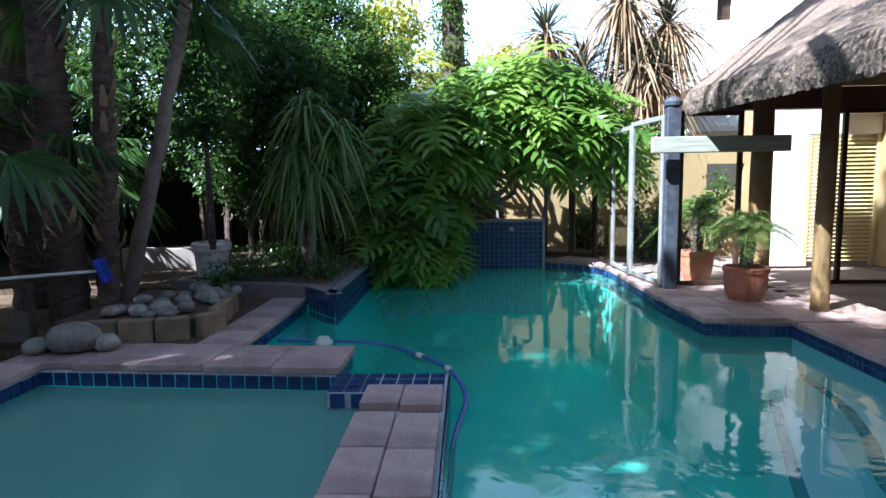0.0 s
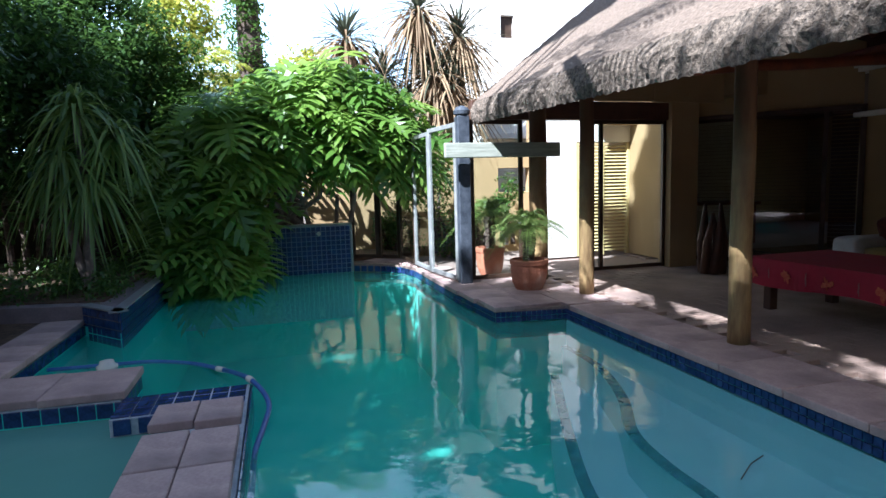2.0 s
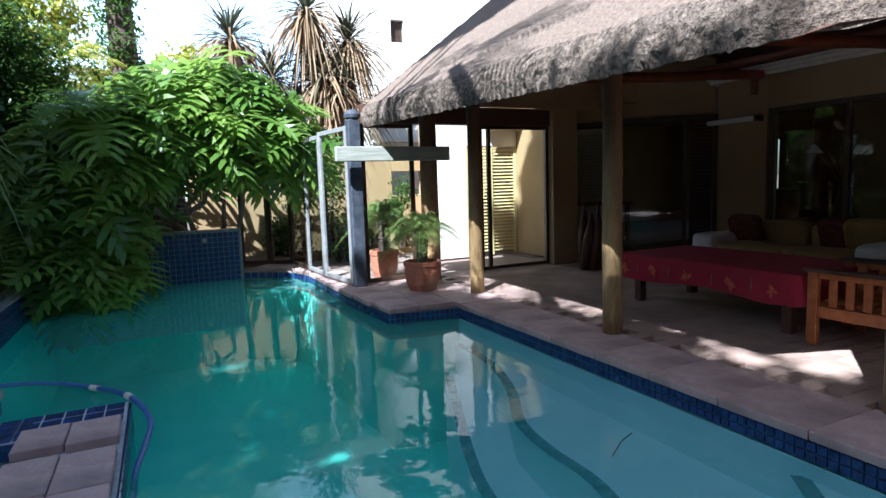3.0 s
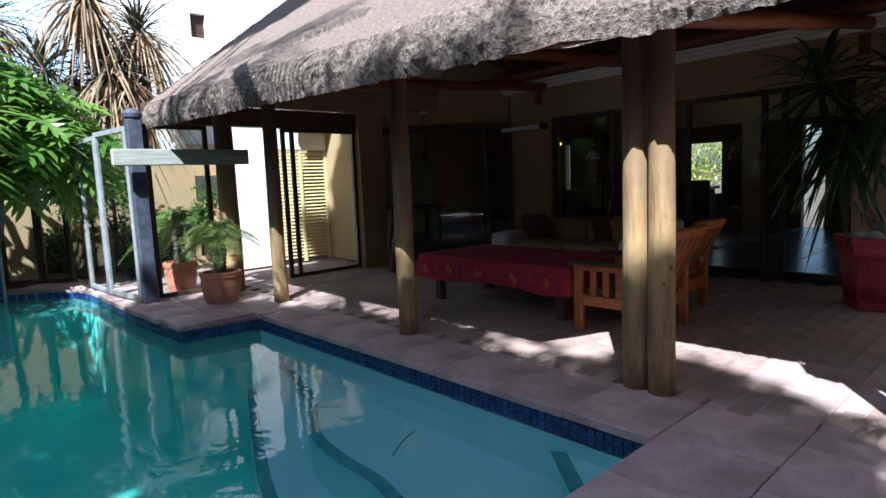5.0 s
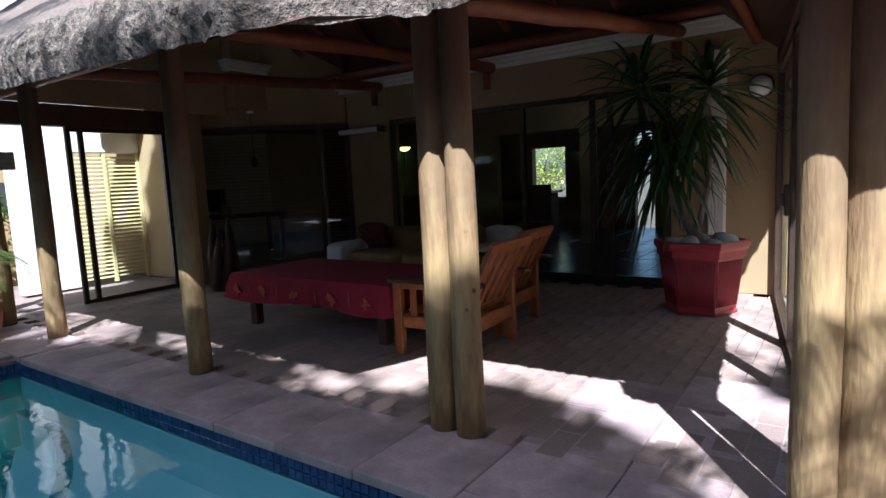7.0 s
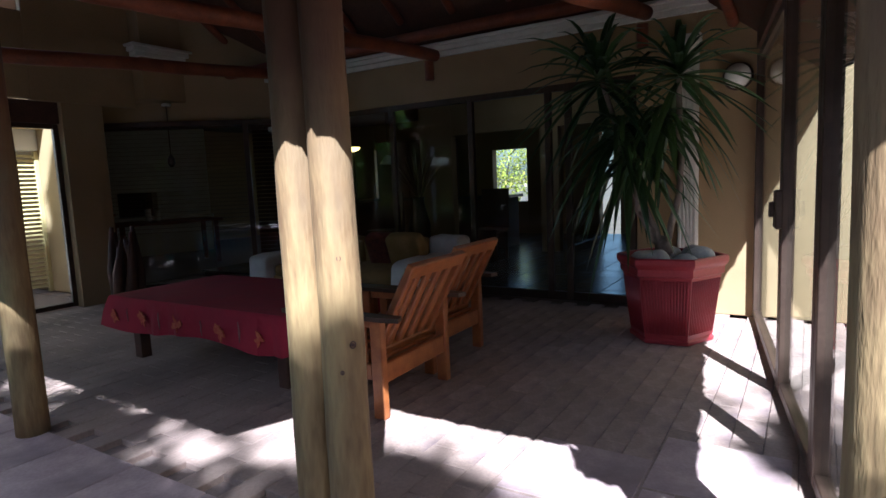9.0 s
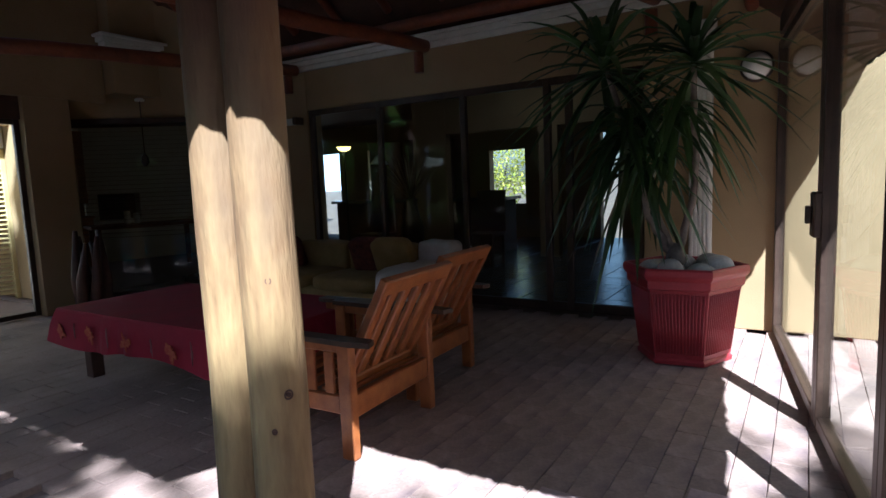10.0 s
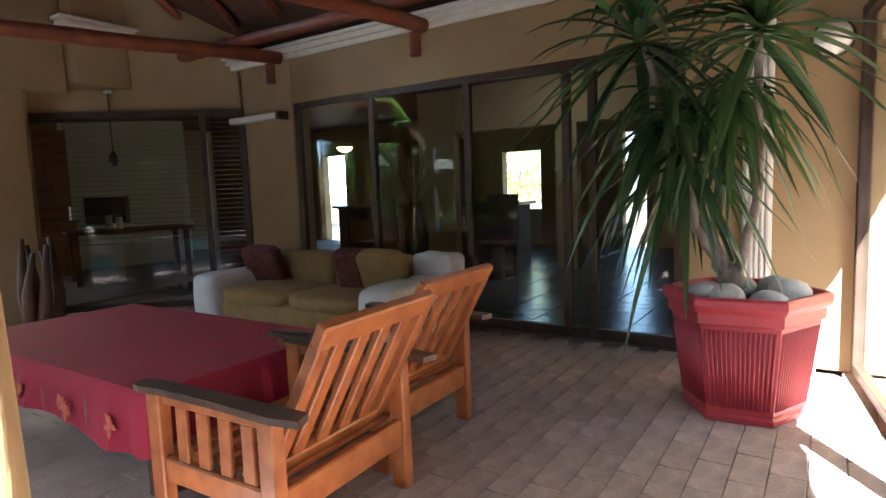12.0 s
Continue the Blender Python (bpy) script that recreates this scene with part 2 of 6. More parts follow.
# ---- mesh helpers ----
class Geo:
    """Collects vertices and faces of one mesh."""

    def __init__(self):
        self.v, self.f, self.m = [], [], Matrix.Identity(4)

    def add(self, verts, faces):
        k = len(self.v)
        self.v += [tuple(self.m @ Vector(p)) for p in verts]
        self.f += [tuple(k + i for i in f) for f in faces]
        return self

    def box(self, x0, y0, z0, x1, y1, z1, bev=0.004):
        c, h = ((x0 + x1) / 2, (y0 + y1) / 2, (z0 + z1) / 2), (abs(x1 - x0) / 2, abs(y1 - y0) / 2, abs(z1 - z0) / 2)
        b = min(bev, min(h) * 0.45)
        idx, verts = {}, []
        for sx in (-1, 1):
            for sy in (-1, 1):
                for sz in (-1, 1):
                    for a in range(3):
                        p = [s * (hh - (0 if a == j else b)) for j, (s, hh) in enumerate(zip((sx, sy, sz), h))]
                        idx[sx, sy, sz, a] = len(verts)
                        verts.append((c[0] + p[0], c[1] + p[1], c[2] + p[2]))
        faces = []
        for a in range(3):
            u, w = (a + 1) % 3, (a + 2) % 3
            for s in (-1, 1):
                ring = []
                for su, sw in ((-1, -1), (1, -1), (1, 1), (-1, 1)):
                    k = [0, 0, 0]
                    k[a], k[u], k[w] = s, su, sw
                    ring.append(idx[k[0], k[1], k[2], a])
                faces.append(ring if s > 0 else ring[::-1])
            for su in (-1, 1):
                for sw in (-1, 1):
                    k0, k1 = [0, 0, 0], [0, 0, 0]
                    k0[a], k1[a] = -1, 1
                    k0[u] = k1[u] = su
                    k0[w] = k1[w] = sw
                    r = [idx[(*k0, u)], idx[(*k1, u)], idx[(*k1, w)], idx[(*k0, w)]]
                    faces.append(r if su * sw < 0 else r[::-1])
        for sx in (-1, 1):
            for sy in (-1, 1):
                for sz in (-1, 1):
                    r = [idx[sx, sy, sz, 0], idx[sx, sy, sz, 1], idx[sx, sy, sz, 2]]
                    faces.append(r if sx * sy * sz > 0 else r[::-1])
        return self.add(verts, faces)

    def tube(self, pts, rad, seg=10, cap=True):
        pts = [Vector(p) for p in pts]
        rad = rad if hasattr(rad, "__len__") else [rad] * len(pts)
        verts, faces = [], []
        side = None
        for i, p in enumerate(pts):
            d = (pts[min(i + 1, len(pts) - 1)] - pts[max(i - 1, 0)]).normalized()
            if side is None:
                side = d.orthogonal().normalized()
            side = (side - d * side.dot(d)).normalized()
            up = d.cross(side)
            for k in range(seg):
                a = math.tau * k / seg
                verts.append(p + (side * math.cos(a) + up * math.sin(a)) * rad[i])
        for i in range(len(pts) - 1):
            for k in range(seg):
                a, b = i * seg + k, i * seg + (k + 1) % seg
                faces.append((a, b, b + seg, a + seg))
        if cap:
            faces += [tuple(range(seg))[::-1], tuple((len(pts) - 1) * seg + k for k in range(seg))]
        return self.add(verts, faces)

    def lathe(self, prof, seg=24, at=(0, 0, 0), wobble=0.0):
        verts, faces = [], []
        for r, z in prof:
            for k in range(seg):
                a = math.tau * k / seg
                rr = r * (1 + wobble * math.sin(3 * a + z * 7))
                verts.append((at[0] + rr * math.cos(a), at[1] + rr * math.sin(a), at[2] + z))
        for i in range(len(prof) - 1):
            for k in range(seg):
                a, b = i * seg + k, i * seg + (k + 1) % seg
                faces.append((a, b, b + seg, a + seg))
        faces += [tuple(range(seg))[::-1], tuple((len(prof) - 1) * seg + k for k in range(seg))]
        return self.add(verts, faces)

    def prism(self, outline, z0, z1):
        n = len(outline)
        area = sum(a[0] * b[1] - b[0] * a[1] for a, b in zip(outline, outline[1:] + outline[:1]))
        if area < 0:
            outline = outline[::-1]
        verts = [(x, y, z0) for x, y in outline] + [(x, y, z1) for x, y in outline]
        return self.add(verts, [tuple(range(n))[::-1], tuple(range(n, 2 * n))] + [(i, (i + 1) % n, n + (i + 1) % n, n + i) for i in range(n)])

    def strip(self, pts, widths, side):
        """A ribbon along pts, folded slightly along its middle."""
        verts, faces = [], []
        side = Vector(side)
        for p, w in zip(pts, widths):
            p = Vector(p)
            verts += [p - side * w, p + Vector((0, 0, -w * 0.35)), p + side * w]
        for i in range(len(pts) - 1):
            a = 3 * i
            faces += [(a, a + 1, a + 4, a + 3), (a + 1, a + 2, a + 5, a + 4)]
        return self.add(verts, faces)

    def mesh(self, name, smooth=False):
        me = bpy.data.meshes.new(name)
        me.from_pydata(self.v, [], self.f)
        if smooth:
            me.polygons.foreach_set("use_smooth", [True] * len(me.polygons))
        me.update()
        return me


def part(name, geo, material, parent=None, label="", smooth=False, turn=None):
    me = geo if isinstance(geo, bpy.types.Mesh) else geo.mesh(name, smooth)
    if material and not me.materials:
        me.materials.append(material)
    ob = new(name, me)
    if turn:
        ob.matrix_basis = turn
    if parent:
        ob.parent = parent
    return tagged(ob, label)


def thing(name, at=(0, 0, 0), label="", category="", group="", kind="", turn=0.0):
    ob = new(name)
    ob.empty_display_size = 0.1
    ob.matrix_basis = pose(*at, 0, 0, turn)
    return tagged(ob, label, category, group, kind)


def structure(name, geo, material, label="", smooth=False):
    return tagged(part(name, geo, material, None, label, smooth), kind="structure")


# ---- ground, pool basin, paving beds ----
POOL = [(-0.12, 0.92), (2.82, 0.95), (2.82, 5.05), (2.1, 5.15), (2.03, 6.3), (2.02, 8.3), (1.92, 8.7), (1.65, 9.02), (1.25, 9.295), (-1.32, 9.3), (-1.32, 5.7), (-1.75, 6.18), (-1.75, 4.3), (-0.87, 4.28), (-0.87, 3.8), (-0.12, 3.8)]
SPA = [(-3.0, 0.92), (-0.61, 0.92), (-0.61, 3.74), (-3.0, 3.86)]
WATER_Z = -0.16

g = Geo()
for x0, x1, y0, y1 in ((-400, -3.3, -400, 400), (-3.3, 2.82, -400, 0.92), (-3.3, 2.82, 9.3, 400), (2.82, 400, -400, 400)):
    g.add([(x0, y0, -0.33), (x1, y0, -0.33), (x1, y1, -0.33), (x0, y1, -0.33)], [(0, 1, 2, 3)])
structure("ground", g, M_GROUND, "dark earth ground round the house and pool")


def basin(name, outline, depth, label):
    g, n = Geo(), len(outline)
    g.add([(x, y, -0.06) for x, y in outline] + [(x, y, depth) for x, y in outline], [tuple(range(2 * n - 1, n - 1, -1))] + [(i, n + i, n + (i + 1) % n, (i + 1) % n) for i in range(n)])
    return structure(name, g, M_PLASTER_DEEP, label)


basin("pool_basin", POOL, -1.45, "pale turquoise plastered swimming pool basin")
basin("spa_basin", SPA, -0.95, "pale plastered spa basin beside the pool")
# shallow shelf and steps under the water, each with a dark tile edge
def shelf(name, outline, z):
    g = Geo()
    g.prism(outline, -1.44, z)
    ob = structure(name, g, M_PLASTER, "shallow plastered pool step under the water")
    return ob


SHELF_EDGE = [(2.74, 5.0), (2.7, 4.3), (2.48, 3.6), (2.2, 3.05), (2.12, 2.6), (2.1, 2.15), (1.9, 1.5), (1.7, 0.96)]
STEP_EDGE = [(2.6, 4.98), (2.48, 4.7), (2.13, 3.85), (1.83, 3.05), (1.7, 2.5), (1.5, 1.6), (1.25, 0.96)]
shelf("pool_shelf", [(2.815, 5.04)] + SHELF_EDGE + [(2.815, 0.96)], -0.42)
shelf("pool_step", [(2.81, 5.03)] + STEP_EDGE + [(2.81, 0.965)], -0.7)
shelf("pool_corner_step", [(2.812, 1.5), (2.45, 1.08), (2.4, 0.97), (2.812, 0.97)], -0.24)

g = Geo()
g.box(2.8, 0.97, -0.43, 2.816, 5.03, -0.165).box(1.75, 0.957, -0.43, 2.799, 0.969, -0.165)
structure("pool_shelf_wall", g, M_PLASTER, "pale plaster side of the shallow pool shelf")

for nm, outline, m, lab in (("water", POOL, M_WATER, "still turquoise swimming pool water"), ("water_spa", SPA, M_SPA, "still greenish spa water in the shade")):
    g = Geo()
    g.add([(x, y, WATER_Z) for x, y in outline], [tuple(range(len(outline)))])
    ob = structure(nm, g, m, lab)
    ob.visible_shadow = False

# paving beds
g = Geo()
g.prism([(2.82, 0.95), (2.82, 5.05), (2.1, 5.15), (2.03, 6.3), (2.02, 8.3), (1.92, 8.7), (1.65, 9.02), (1.25, 9.25), (1.25, 9.6), (7.25, 9.6), (7.25, -1.75), (2.82, -1.75)], -0.32, -0.03)
g.prism([(2.81, 0.92), (2.81, -1.75), (-3.9, -1.75), (-3.9, 0.92)], -0.32, -0.031)
structure("floor", g, M_GROUT, "sandy bed under the clay paving")
g = Geo()
g.prism([(-0.6, 0.9), (-0.13, 0.9), (-0.13, 3.79), (-0.6, 3.79)], -1.4, -0.05)
g.prism([(-3.3, 3.88), (-0.88, 3.76), (-0.88, 4.27), (-3.3, 4.35)], -1.0, -0.05)
g.prism([(-0.87, 3.45), (-0.14, 3.45), (-0.14, 3.79), (-0.87, 3.79)], -1.0, -0.06)
g.prism([(-3.6, 0.9), (-3.01, 0.9), (-3.01, 3.9), (-3.6, 4.1)], -1.0, -0.05)
structure("wall_pool_divider", g, M_TILE_GROUT, "low wall between spa and pool")
g = Geo()
g.prism([(-1.76, 4.3), (-1.76, 6.2), (-3.2, 6.6), (-8, 6.6), (-8, 4.3)], -0.4, -0.02)
structure("garden_bed", g, M_SOIL, "garden bed of dry leaves and soil")
g = Geo()
g.prism([(-1.33, 5.72), (-1.74, 6.2), (-3.4, 6.6), (-3.4, 9.4), (-1.33, 9.4)], -1.4, 0.13)
structure("wall_planter", g, surf("planter_plaster", (0.17, 0.135, 0.135), (0.25, 0.2, 0.2), 6, 0.9, 0.2), "raised planter wall at the pool")
g = Geo()
g.prism([(-1.6, 6.35), (-3.3, 6.75), (-3.3, 9.3), (-1.6, 9.3)], 0.12, 0.145)
structure("garden_planter_soil", g, M_SOIL, "dark soil in the raised planter")
g = Geo()
g.prism([(-8, 6.6), (-3.4, 6.6), (-3.4, 9.4), (2.3, 9.65), (2.3, 14), (-8, 14)], -0.4, 0.05)
structure("garden_back", g, M_SOIL, "shaded soil behind the pool")

g = Geo()
for a, b in (((-1.76, 6.2), (-1.32, 5.69)), ((-1.315, 5.69), (-1.315, 9.28))):
    d = (Vector(b) - Vector(a)).normalized() * 0.02
    nrm = Vector((-d.y, d.x)) * 4.5
    g.prism([(a[0] + nrm.x * -0.2, a[1] + nrm.y * -0.2), (b[0] + nrm.x * -0.2, b[1] + nrm.y * -0.2), (b[0] + nrm.x, b[1] + nrm.y), (a[0] + nrm.x, a[1] + nrm.y)], 0.131, 0.146)
structure("trim_planter", g, M_PALEFRAME, "thin grey capping along the planter edge")

# low pale wall in the shade behind the potted tree
g = Geo()
g.box(-4.9, 8.05, -0.3, -3.45, 8.2, 0.36, 0.01)
structure("wall_garden_low", g, surf("stained_pale_plaster", (0.3, 0.26, 0.22), (0.45, 0.4, 0.35), 3, 0.9, 0.15, stain=(0.2, 0.17, 0.15)), "low stained pale plaster wall in the garden shade")

# back panel of blue mosaic
g = Geo()
g.box(-1.4, 9.28, -0.9, 1.24, 9.45, 0.6, 0.006)
structure("wall_mosaic", g, M_TILE_GROUT, "low wall faced with blue mosaic")
g = Geo()
g.box(1.215, 9.255, -0.15, 1.25, 9.3, 0.63, 0.004).box(-1.4, 9.255, 0.6, 1.25, 9.46, 0.63, 0.004)
structure("trim_mosaic", g, M_PALEFRAME, "pale metal edge of the mosaic wall")

# ---- house walls ----
def wall(name, pieces, m=None, label=""):
    g = Geo()
    for b in pieces:
        g.box(*b, 0.006)
    return structure(name, g, m or M_WALL, label)


WX = 7.2
for b in [(WX, 0.72, 0, WX + 0.22, 1.2, 2.45), (WX, 4.8, 0, WX + 0.22, 5.54, 2.45), (WX, 1.2, 2.03, WX + 0.22, 4.8, 2.45), (WX, -5.0, 0, WX + 0.22, 0.72, 2.45)]:
    wall("wall_house", [b], M_WALL, "tan rendered house wall under the thatch")
for b in [(5.18, 6.6, 0, 5.61, 6.85, 2.3), (3.4, 6.58, 2.2, 4.0, 6.66, 2.6), (4.0, 6.58, 2.2, 4.9, 6.66, 3.05), (4.9, 6.58, 2.19, 5.99, 6.657, 3.6), (2.42, 6.66, 1.97, 5.18, 6.8, 2.2)]:
    wall("wall_sliding", [b], M_DARKWOOD if b[2] == 1.97 else M_WALL, "header and pier of the sliding glass doors")
# second piece is an added rear wall that blocks the sky
wall("wall_bay_upper", [(6.0, 6.4, 2.28, 7.4, 7.6, 3.6), (4.97, 8.0, 2.05, 5.99, 8.1, 3.6)], M_WALL, "tan bulkhead over the bay window, with an added sky-blocking rear wall")
# slab added to keep sky light out of the bay recess
wall("ceiling_bay", [(4.97, 6.56, 3.3, 7.4, 8.2, 3.4)], M_DARKWOOD, "dark slab added over the bay recess to block sky")
wall("wall_bay_side", [(5.62, 6.85, 0, 5.74, 8.45, 2.6)], M_WALL, "tan return wall beside the bay window")

g = Geo()
g.box(0.02, 0.06, 2.06, 2.2, 0.16, 3.29)
head = structure("wall_bay_head", g, M_WALL, "tan wall over the bay window")
head.matrix_basis = pose(5.73, 7.22, 0, 0, 0, -49)

# rooms behind the glass
wall("wall_room_back", [(13.4, -2, 0, 13.6, 3.02, 2.6), (13.4, 3.42, 0, 13.6, 4.96, 2.6), (13.4, 5.76, 0, 13.6, 8.5, 2.6), (13.4, 9.0, 0, 13.6, 9.9, 2.6), (13.4, 10.6, 0, 13.6, 12, 2.6), (13.4, 4.96, 0, 13.6, 5.76, 0.69), (13.4, 4.96, 1.8, 13.6, 5.76, 2.6), (13.4, 3.02, 2.0, 13.6, 3.42, 2.6), (13.4, 8.5, 2.0, 13.6, 9.0, 2.6), (13.4, 9.9, 2.0, 13.6, 10.6, 2.6)], M_WALL, "dim far wall of the rooms with its openings")
# gap at x 6.2 to 7.1 is added to let daylight into the bay room
wall("wall_room_side", [(7.42, -2.2, 0, 13.6, -2, 2.6), (5.6, 12, 0, 6.2, 12.2, 2.6), (7.1, 12, 0, 13.6, 12.2, 2.6), (6.2, 12, 0, 7.1, 12.2, 0.9), (6.2, 12, 2.2, 7.1, 12.2, 2.6), (5.62, 8.45, 0, 5.74, 12.2, 2.6)], M_WALL, "dim side walls of the rooms")
wall("ceiling_room", [(7.43, -2.2, 2.6, 13.6, 12.2, 2.75), (5.62, 7.61, 2.6, 7.43, 12.2, 2.75)], M_DARKWOOD, "dark boarded room ceiling")
g = Geo()
g.box(7.42, -2.2, -0.3, 13.6, 12.2, -0.01).box(5.5, 7.6, -0.3, 7.42, 12.2, -0.012)
structure("floor_room", g, M_GROUT, "room floor")

# ---- thatched roof ----
def eave_x(y):
    """Where the roof's pool side begins."""
    if y > 1.35:
        return 2.4
    return 2.4 + 0.55 * min((1.35 - y) / 0.3, 1) - 0.23 * min(max((-0.25 - y) / 0.12, 0), 1)


def eave_z(y):
    return 1.74 + 0.032 * max(y - 1.3, 0) + (0.1 * min((1.35 - y) / 0.3, 1) if y < 1.35 else 0)


def south_y(x):
    return -0.66 + 0.125 * (x - 3.45)


def roof_z(x, y):
    z = eave_z(y) + 0.78 * (x - eave_x(y))
    return min(z, 2.62 + 0.78 * (7.45 - x), 1.84 + 0.8 * (y - south_y(x)))


def roof_sheet(lift, rough, grow):
    g = Geo()
    cols = []
    for i in range(63):
        v = i / 62
        y0 = -0.72 + 7.27 * v
        x0 = eave_x(y0) - grow
        col = []
        for k in range(37):
            x = x0 + (7.45 - x0) * (k / 36) ** 1.3
            y = south_y(x) + (6.55 - south_y(x)) * v
            z = roof_z(max(x, eave_x(y)), y) + lift + rough * noise.noise((x * 9, y * 9, 3.1))
            col.append((x + 0.4 * rough * noise.noise((x * 7, y * 11, 8)), y, z))
        cols.append(col)
    verts = [p for c in cols for p in c]
    w = len(cols[0])
    g.add(verts, [(i * w + k, i * w + k + 1, (i + 1) * w + k + 1, (i + 1) * w + k) for i in range(len(cols) - 1) for k in range(w - 1)])
    return g


thatch = thing("thatched_roof", (0, 0, 0), "grey weathered thatched roof over the verandah", "roof", kind="structure")
part("thatch_top", roof_sheet(0.24, 0.022, 0.0), M_THATCH, thatch, smooth=True)
# underside takes the dark beam colour, not that of the reeds
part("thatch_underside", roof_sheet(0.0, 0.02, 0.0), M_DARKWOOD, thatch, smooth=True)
# the cut edge, ragged, along the pool side and round both ends
g = Geo()
ring = [(7.1 - 4.7 * i / 120, 6.53) for i in range(120)]
for i in range(260):
    y = 6.52 - 7.26 * i / 259
    ring.append((eave_x(y), y))
ring += [(2.72 + 4.73 * i / 120, south_y(2.72 + 4.73 * i / 120)) for i in range(1, 121)]
rows = 9
verts, faces = [], []
for i, (x, y) in enumerate(ring):
    z0, z1 = roof_z(x, y) - 0.01, roof_z(x, y) + 0.25
    for k in range(rows):
        t = k / (rows - 1)
        bulge = 0.05 * math.sin(math.pi * (0.15 + 0.8 * t))
        j = 0.02 * noise.noise((y * 30 + x * 17, t * 9, 1.7)) + 0.02 * noise.noise((y * 5 + x * 5, t * 2, 5.0))
        bx, by = (0, bulge + j) if i < 120 else (-bulge + j, 0) if i < 380 else (0, -bulge + j)
        verts.append((x + bx, y + by, z0 + (z1 - z0) * t + 0.018 * noise.noise((y * 26 + x * 26, t * 5, 9.2))))
for i in range(len(ring) - 1):
    for k in range(rows - 1):
        a = i * rows + k
        faces.append((a, a + 1, a + rows + 1, a + rows))
g.add(verts, faces)
part("thatch_edge", g, M_THATCH_EDGE, thatch, "dark ragged cut edge of reeds")


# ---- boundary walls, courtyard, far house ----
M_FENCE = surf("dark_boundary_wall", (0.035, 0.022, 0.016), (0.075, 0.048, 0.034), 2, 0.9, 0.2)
# west and south runs are unseen, built tall to cut sky light
wall("wall_garden_back", [(-10, 11.6, -0.3, 0.6, 11.8, 1.9), (-10, -5.2, -0.3, -9.8, 11.6, 3.4), (-10, -5.4, -0.3, 7.42, -5.2, 4.2)], M_FENCE, "dark garden boundary wall, unseen west and south runs added to block sky")
wall("wall_garden_tan", [(0.6, 10.6, -0.3, 2.5, 10.8, 1.75)], M_WALL, "sunlit tan boundary wall behind the glass fence")
wall("wall_courtyard", [(2.5, 11.4, -0.3, 4.6, 11.6, 2.0), (5.3, 11.4, -0.3, 5.62, 11.6, 2.0), (4.6, 11.4, -0.3, 5.3, 11.6, 1.0), (4.6, 11.4, 1.5, 5.3, 11.6, 2.0)], M_WALL, "tan rendered courtyard wall with small openings")
wall("wall_louvre", [(4.0, 8.2, 0, 4.66, 8.4, 2.6), (4.66, 8.2, 1.8, 5.62, 8.4, 2.6)], M_WHITE, "white rendered wall beside louvred shutters")
house = thing("far_house", (0, 0, 0), "tall white rendered house beyond the courtyard", "house")
g = Geo()
for b in ((5.3, 14.0, -0.3, 5.75, 22, 9), (6.1, 14.0, -0.3, 16, 22, 9), (5.75, 14.0, -0.3, 6.1, 22, 4.8), (5.75, 14.0, 5.35, 6.1, 22, 9)):
    g = Geo()
    g.box(*b, 0.01)
    part("wall", g, M_WHITE, house)
g = Geo()
g.box(5.75, 14.12, 4.8, 6.1, 14.16, 5.35)
part("window", g, M_FRAME, house, "dark narrow window")
g = Geo()
g.box(5.3, 13.85, 2.3, 12, 14.0, 2.45)
part("ledge", g, M_WHITE, house)

g = Geo()
g.add([(-160, 140, -1), (200, 140, -1), (200, 140, 90), (-160, 140, 90)], [(0, 1, 2, 3)])
structure("backdrop", g, glow("hazy_sky", (0.6, 0.8, 1.0), 0.14), "pale hazy bright sky in the distance")


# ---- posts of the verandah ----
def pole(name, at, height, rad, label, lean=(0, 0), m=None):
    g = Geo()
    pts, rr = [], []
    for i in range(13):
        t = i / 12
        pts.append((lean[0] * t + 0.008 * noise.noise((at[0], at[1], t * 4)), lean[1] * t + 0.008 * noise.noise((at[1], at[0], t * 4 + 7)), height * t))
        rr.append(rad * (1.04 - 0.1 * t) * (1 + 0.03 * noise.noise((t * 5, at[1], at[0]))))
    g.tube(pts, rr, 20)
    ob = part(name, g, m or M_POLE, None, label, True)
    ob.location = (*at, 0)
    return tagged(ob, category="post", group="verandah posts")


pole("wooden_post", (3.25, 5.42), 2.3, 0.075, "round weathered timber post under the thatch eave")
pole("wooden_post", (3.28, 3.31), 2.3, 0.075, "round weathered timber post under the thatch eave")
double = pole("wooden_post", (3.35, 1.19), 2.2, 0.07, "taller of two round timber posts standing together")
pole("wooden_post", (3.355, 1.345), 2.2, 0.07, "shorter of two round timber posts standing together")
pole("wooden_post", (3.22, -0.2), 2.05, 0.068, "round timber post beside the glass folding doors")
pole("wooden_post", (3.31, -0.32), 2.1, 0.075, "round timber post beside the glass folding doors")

# bored plug in the front post
for a, z, r in ((-1.95, 0.705, 0.0095), (-2.35, 0.98, 0.006), (-2.5, 0.62, 0.005)):
    g = Geo()
    n = Vector((math.cos(a), math.sin(a), 0))
    up, side = Vector((0, 0, 1)), Vector((-math.sin(a), math.cos(a), 0))
    c = n * 0.0705 + Vector((0, 0, z))
    ring = [c + (side * math.cos(k * 0.449) + up * math.sin(k * 0.449) * 1.15) * r for k in range(14)]
    g.tube(ring + ring[:1], 0.0022, 5, False)
    g.tube([c - n * 0.004, c + n * 0.0015], r * 0.62, 10)
    part("knot", g, M_DARKWOOD, double, "dark knot")


# ---- plants ----
RND = random.Random(7)


def unit(az, el):
    return Vector((math.cos(az) * math.cos(el), math.sin(az) * math.cos(el), math.sin(el)))


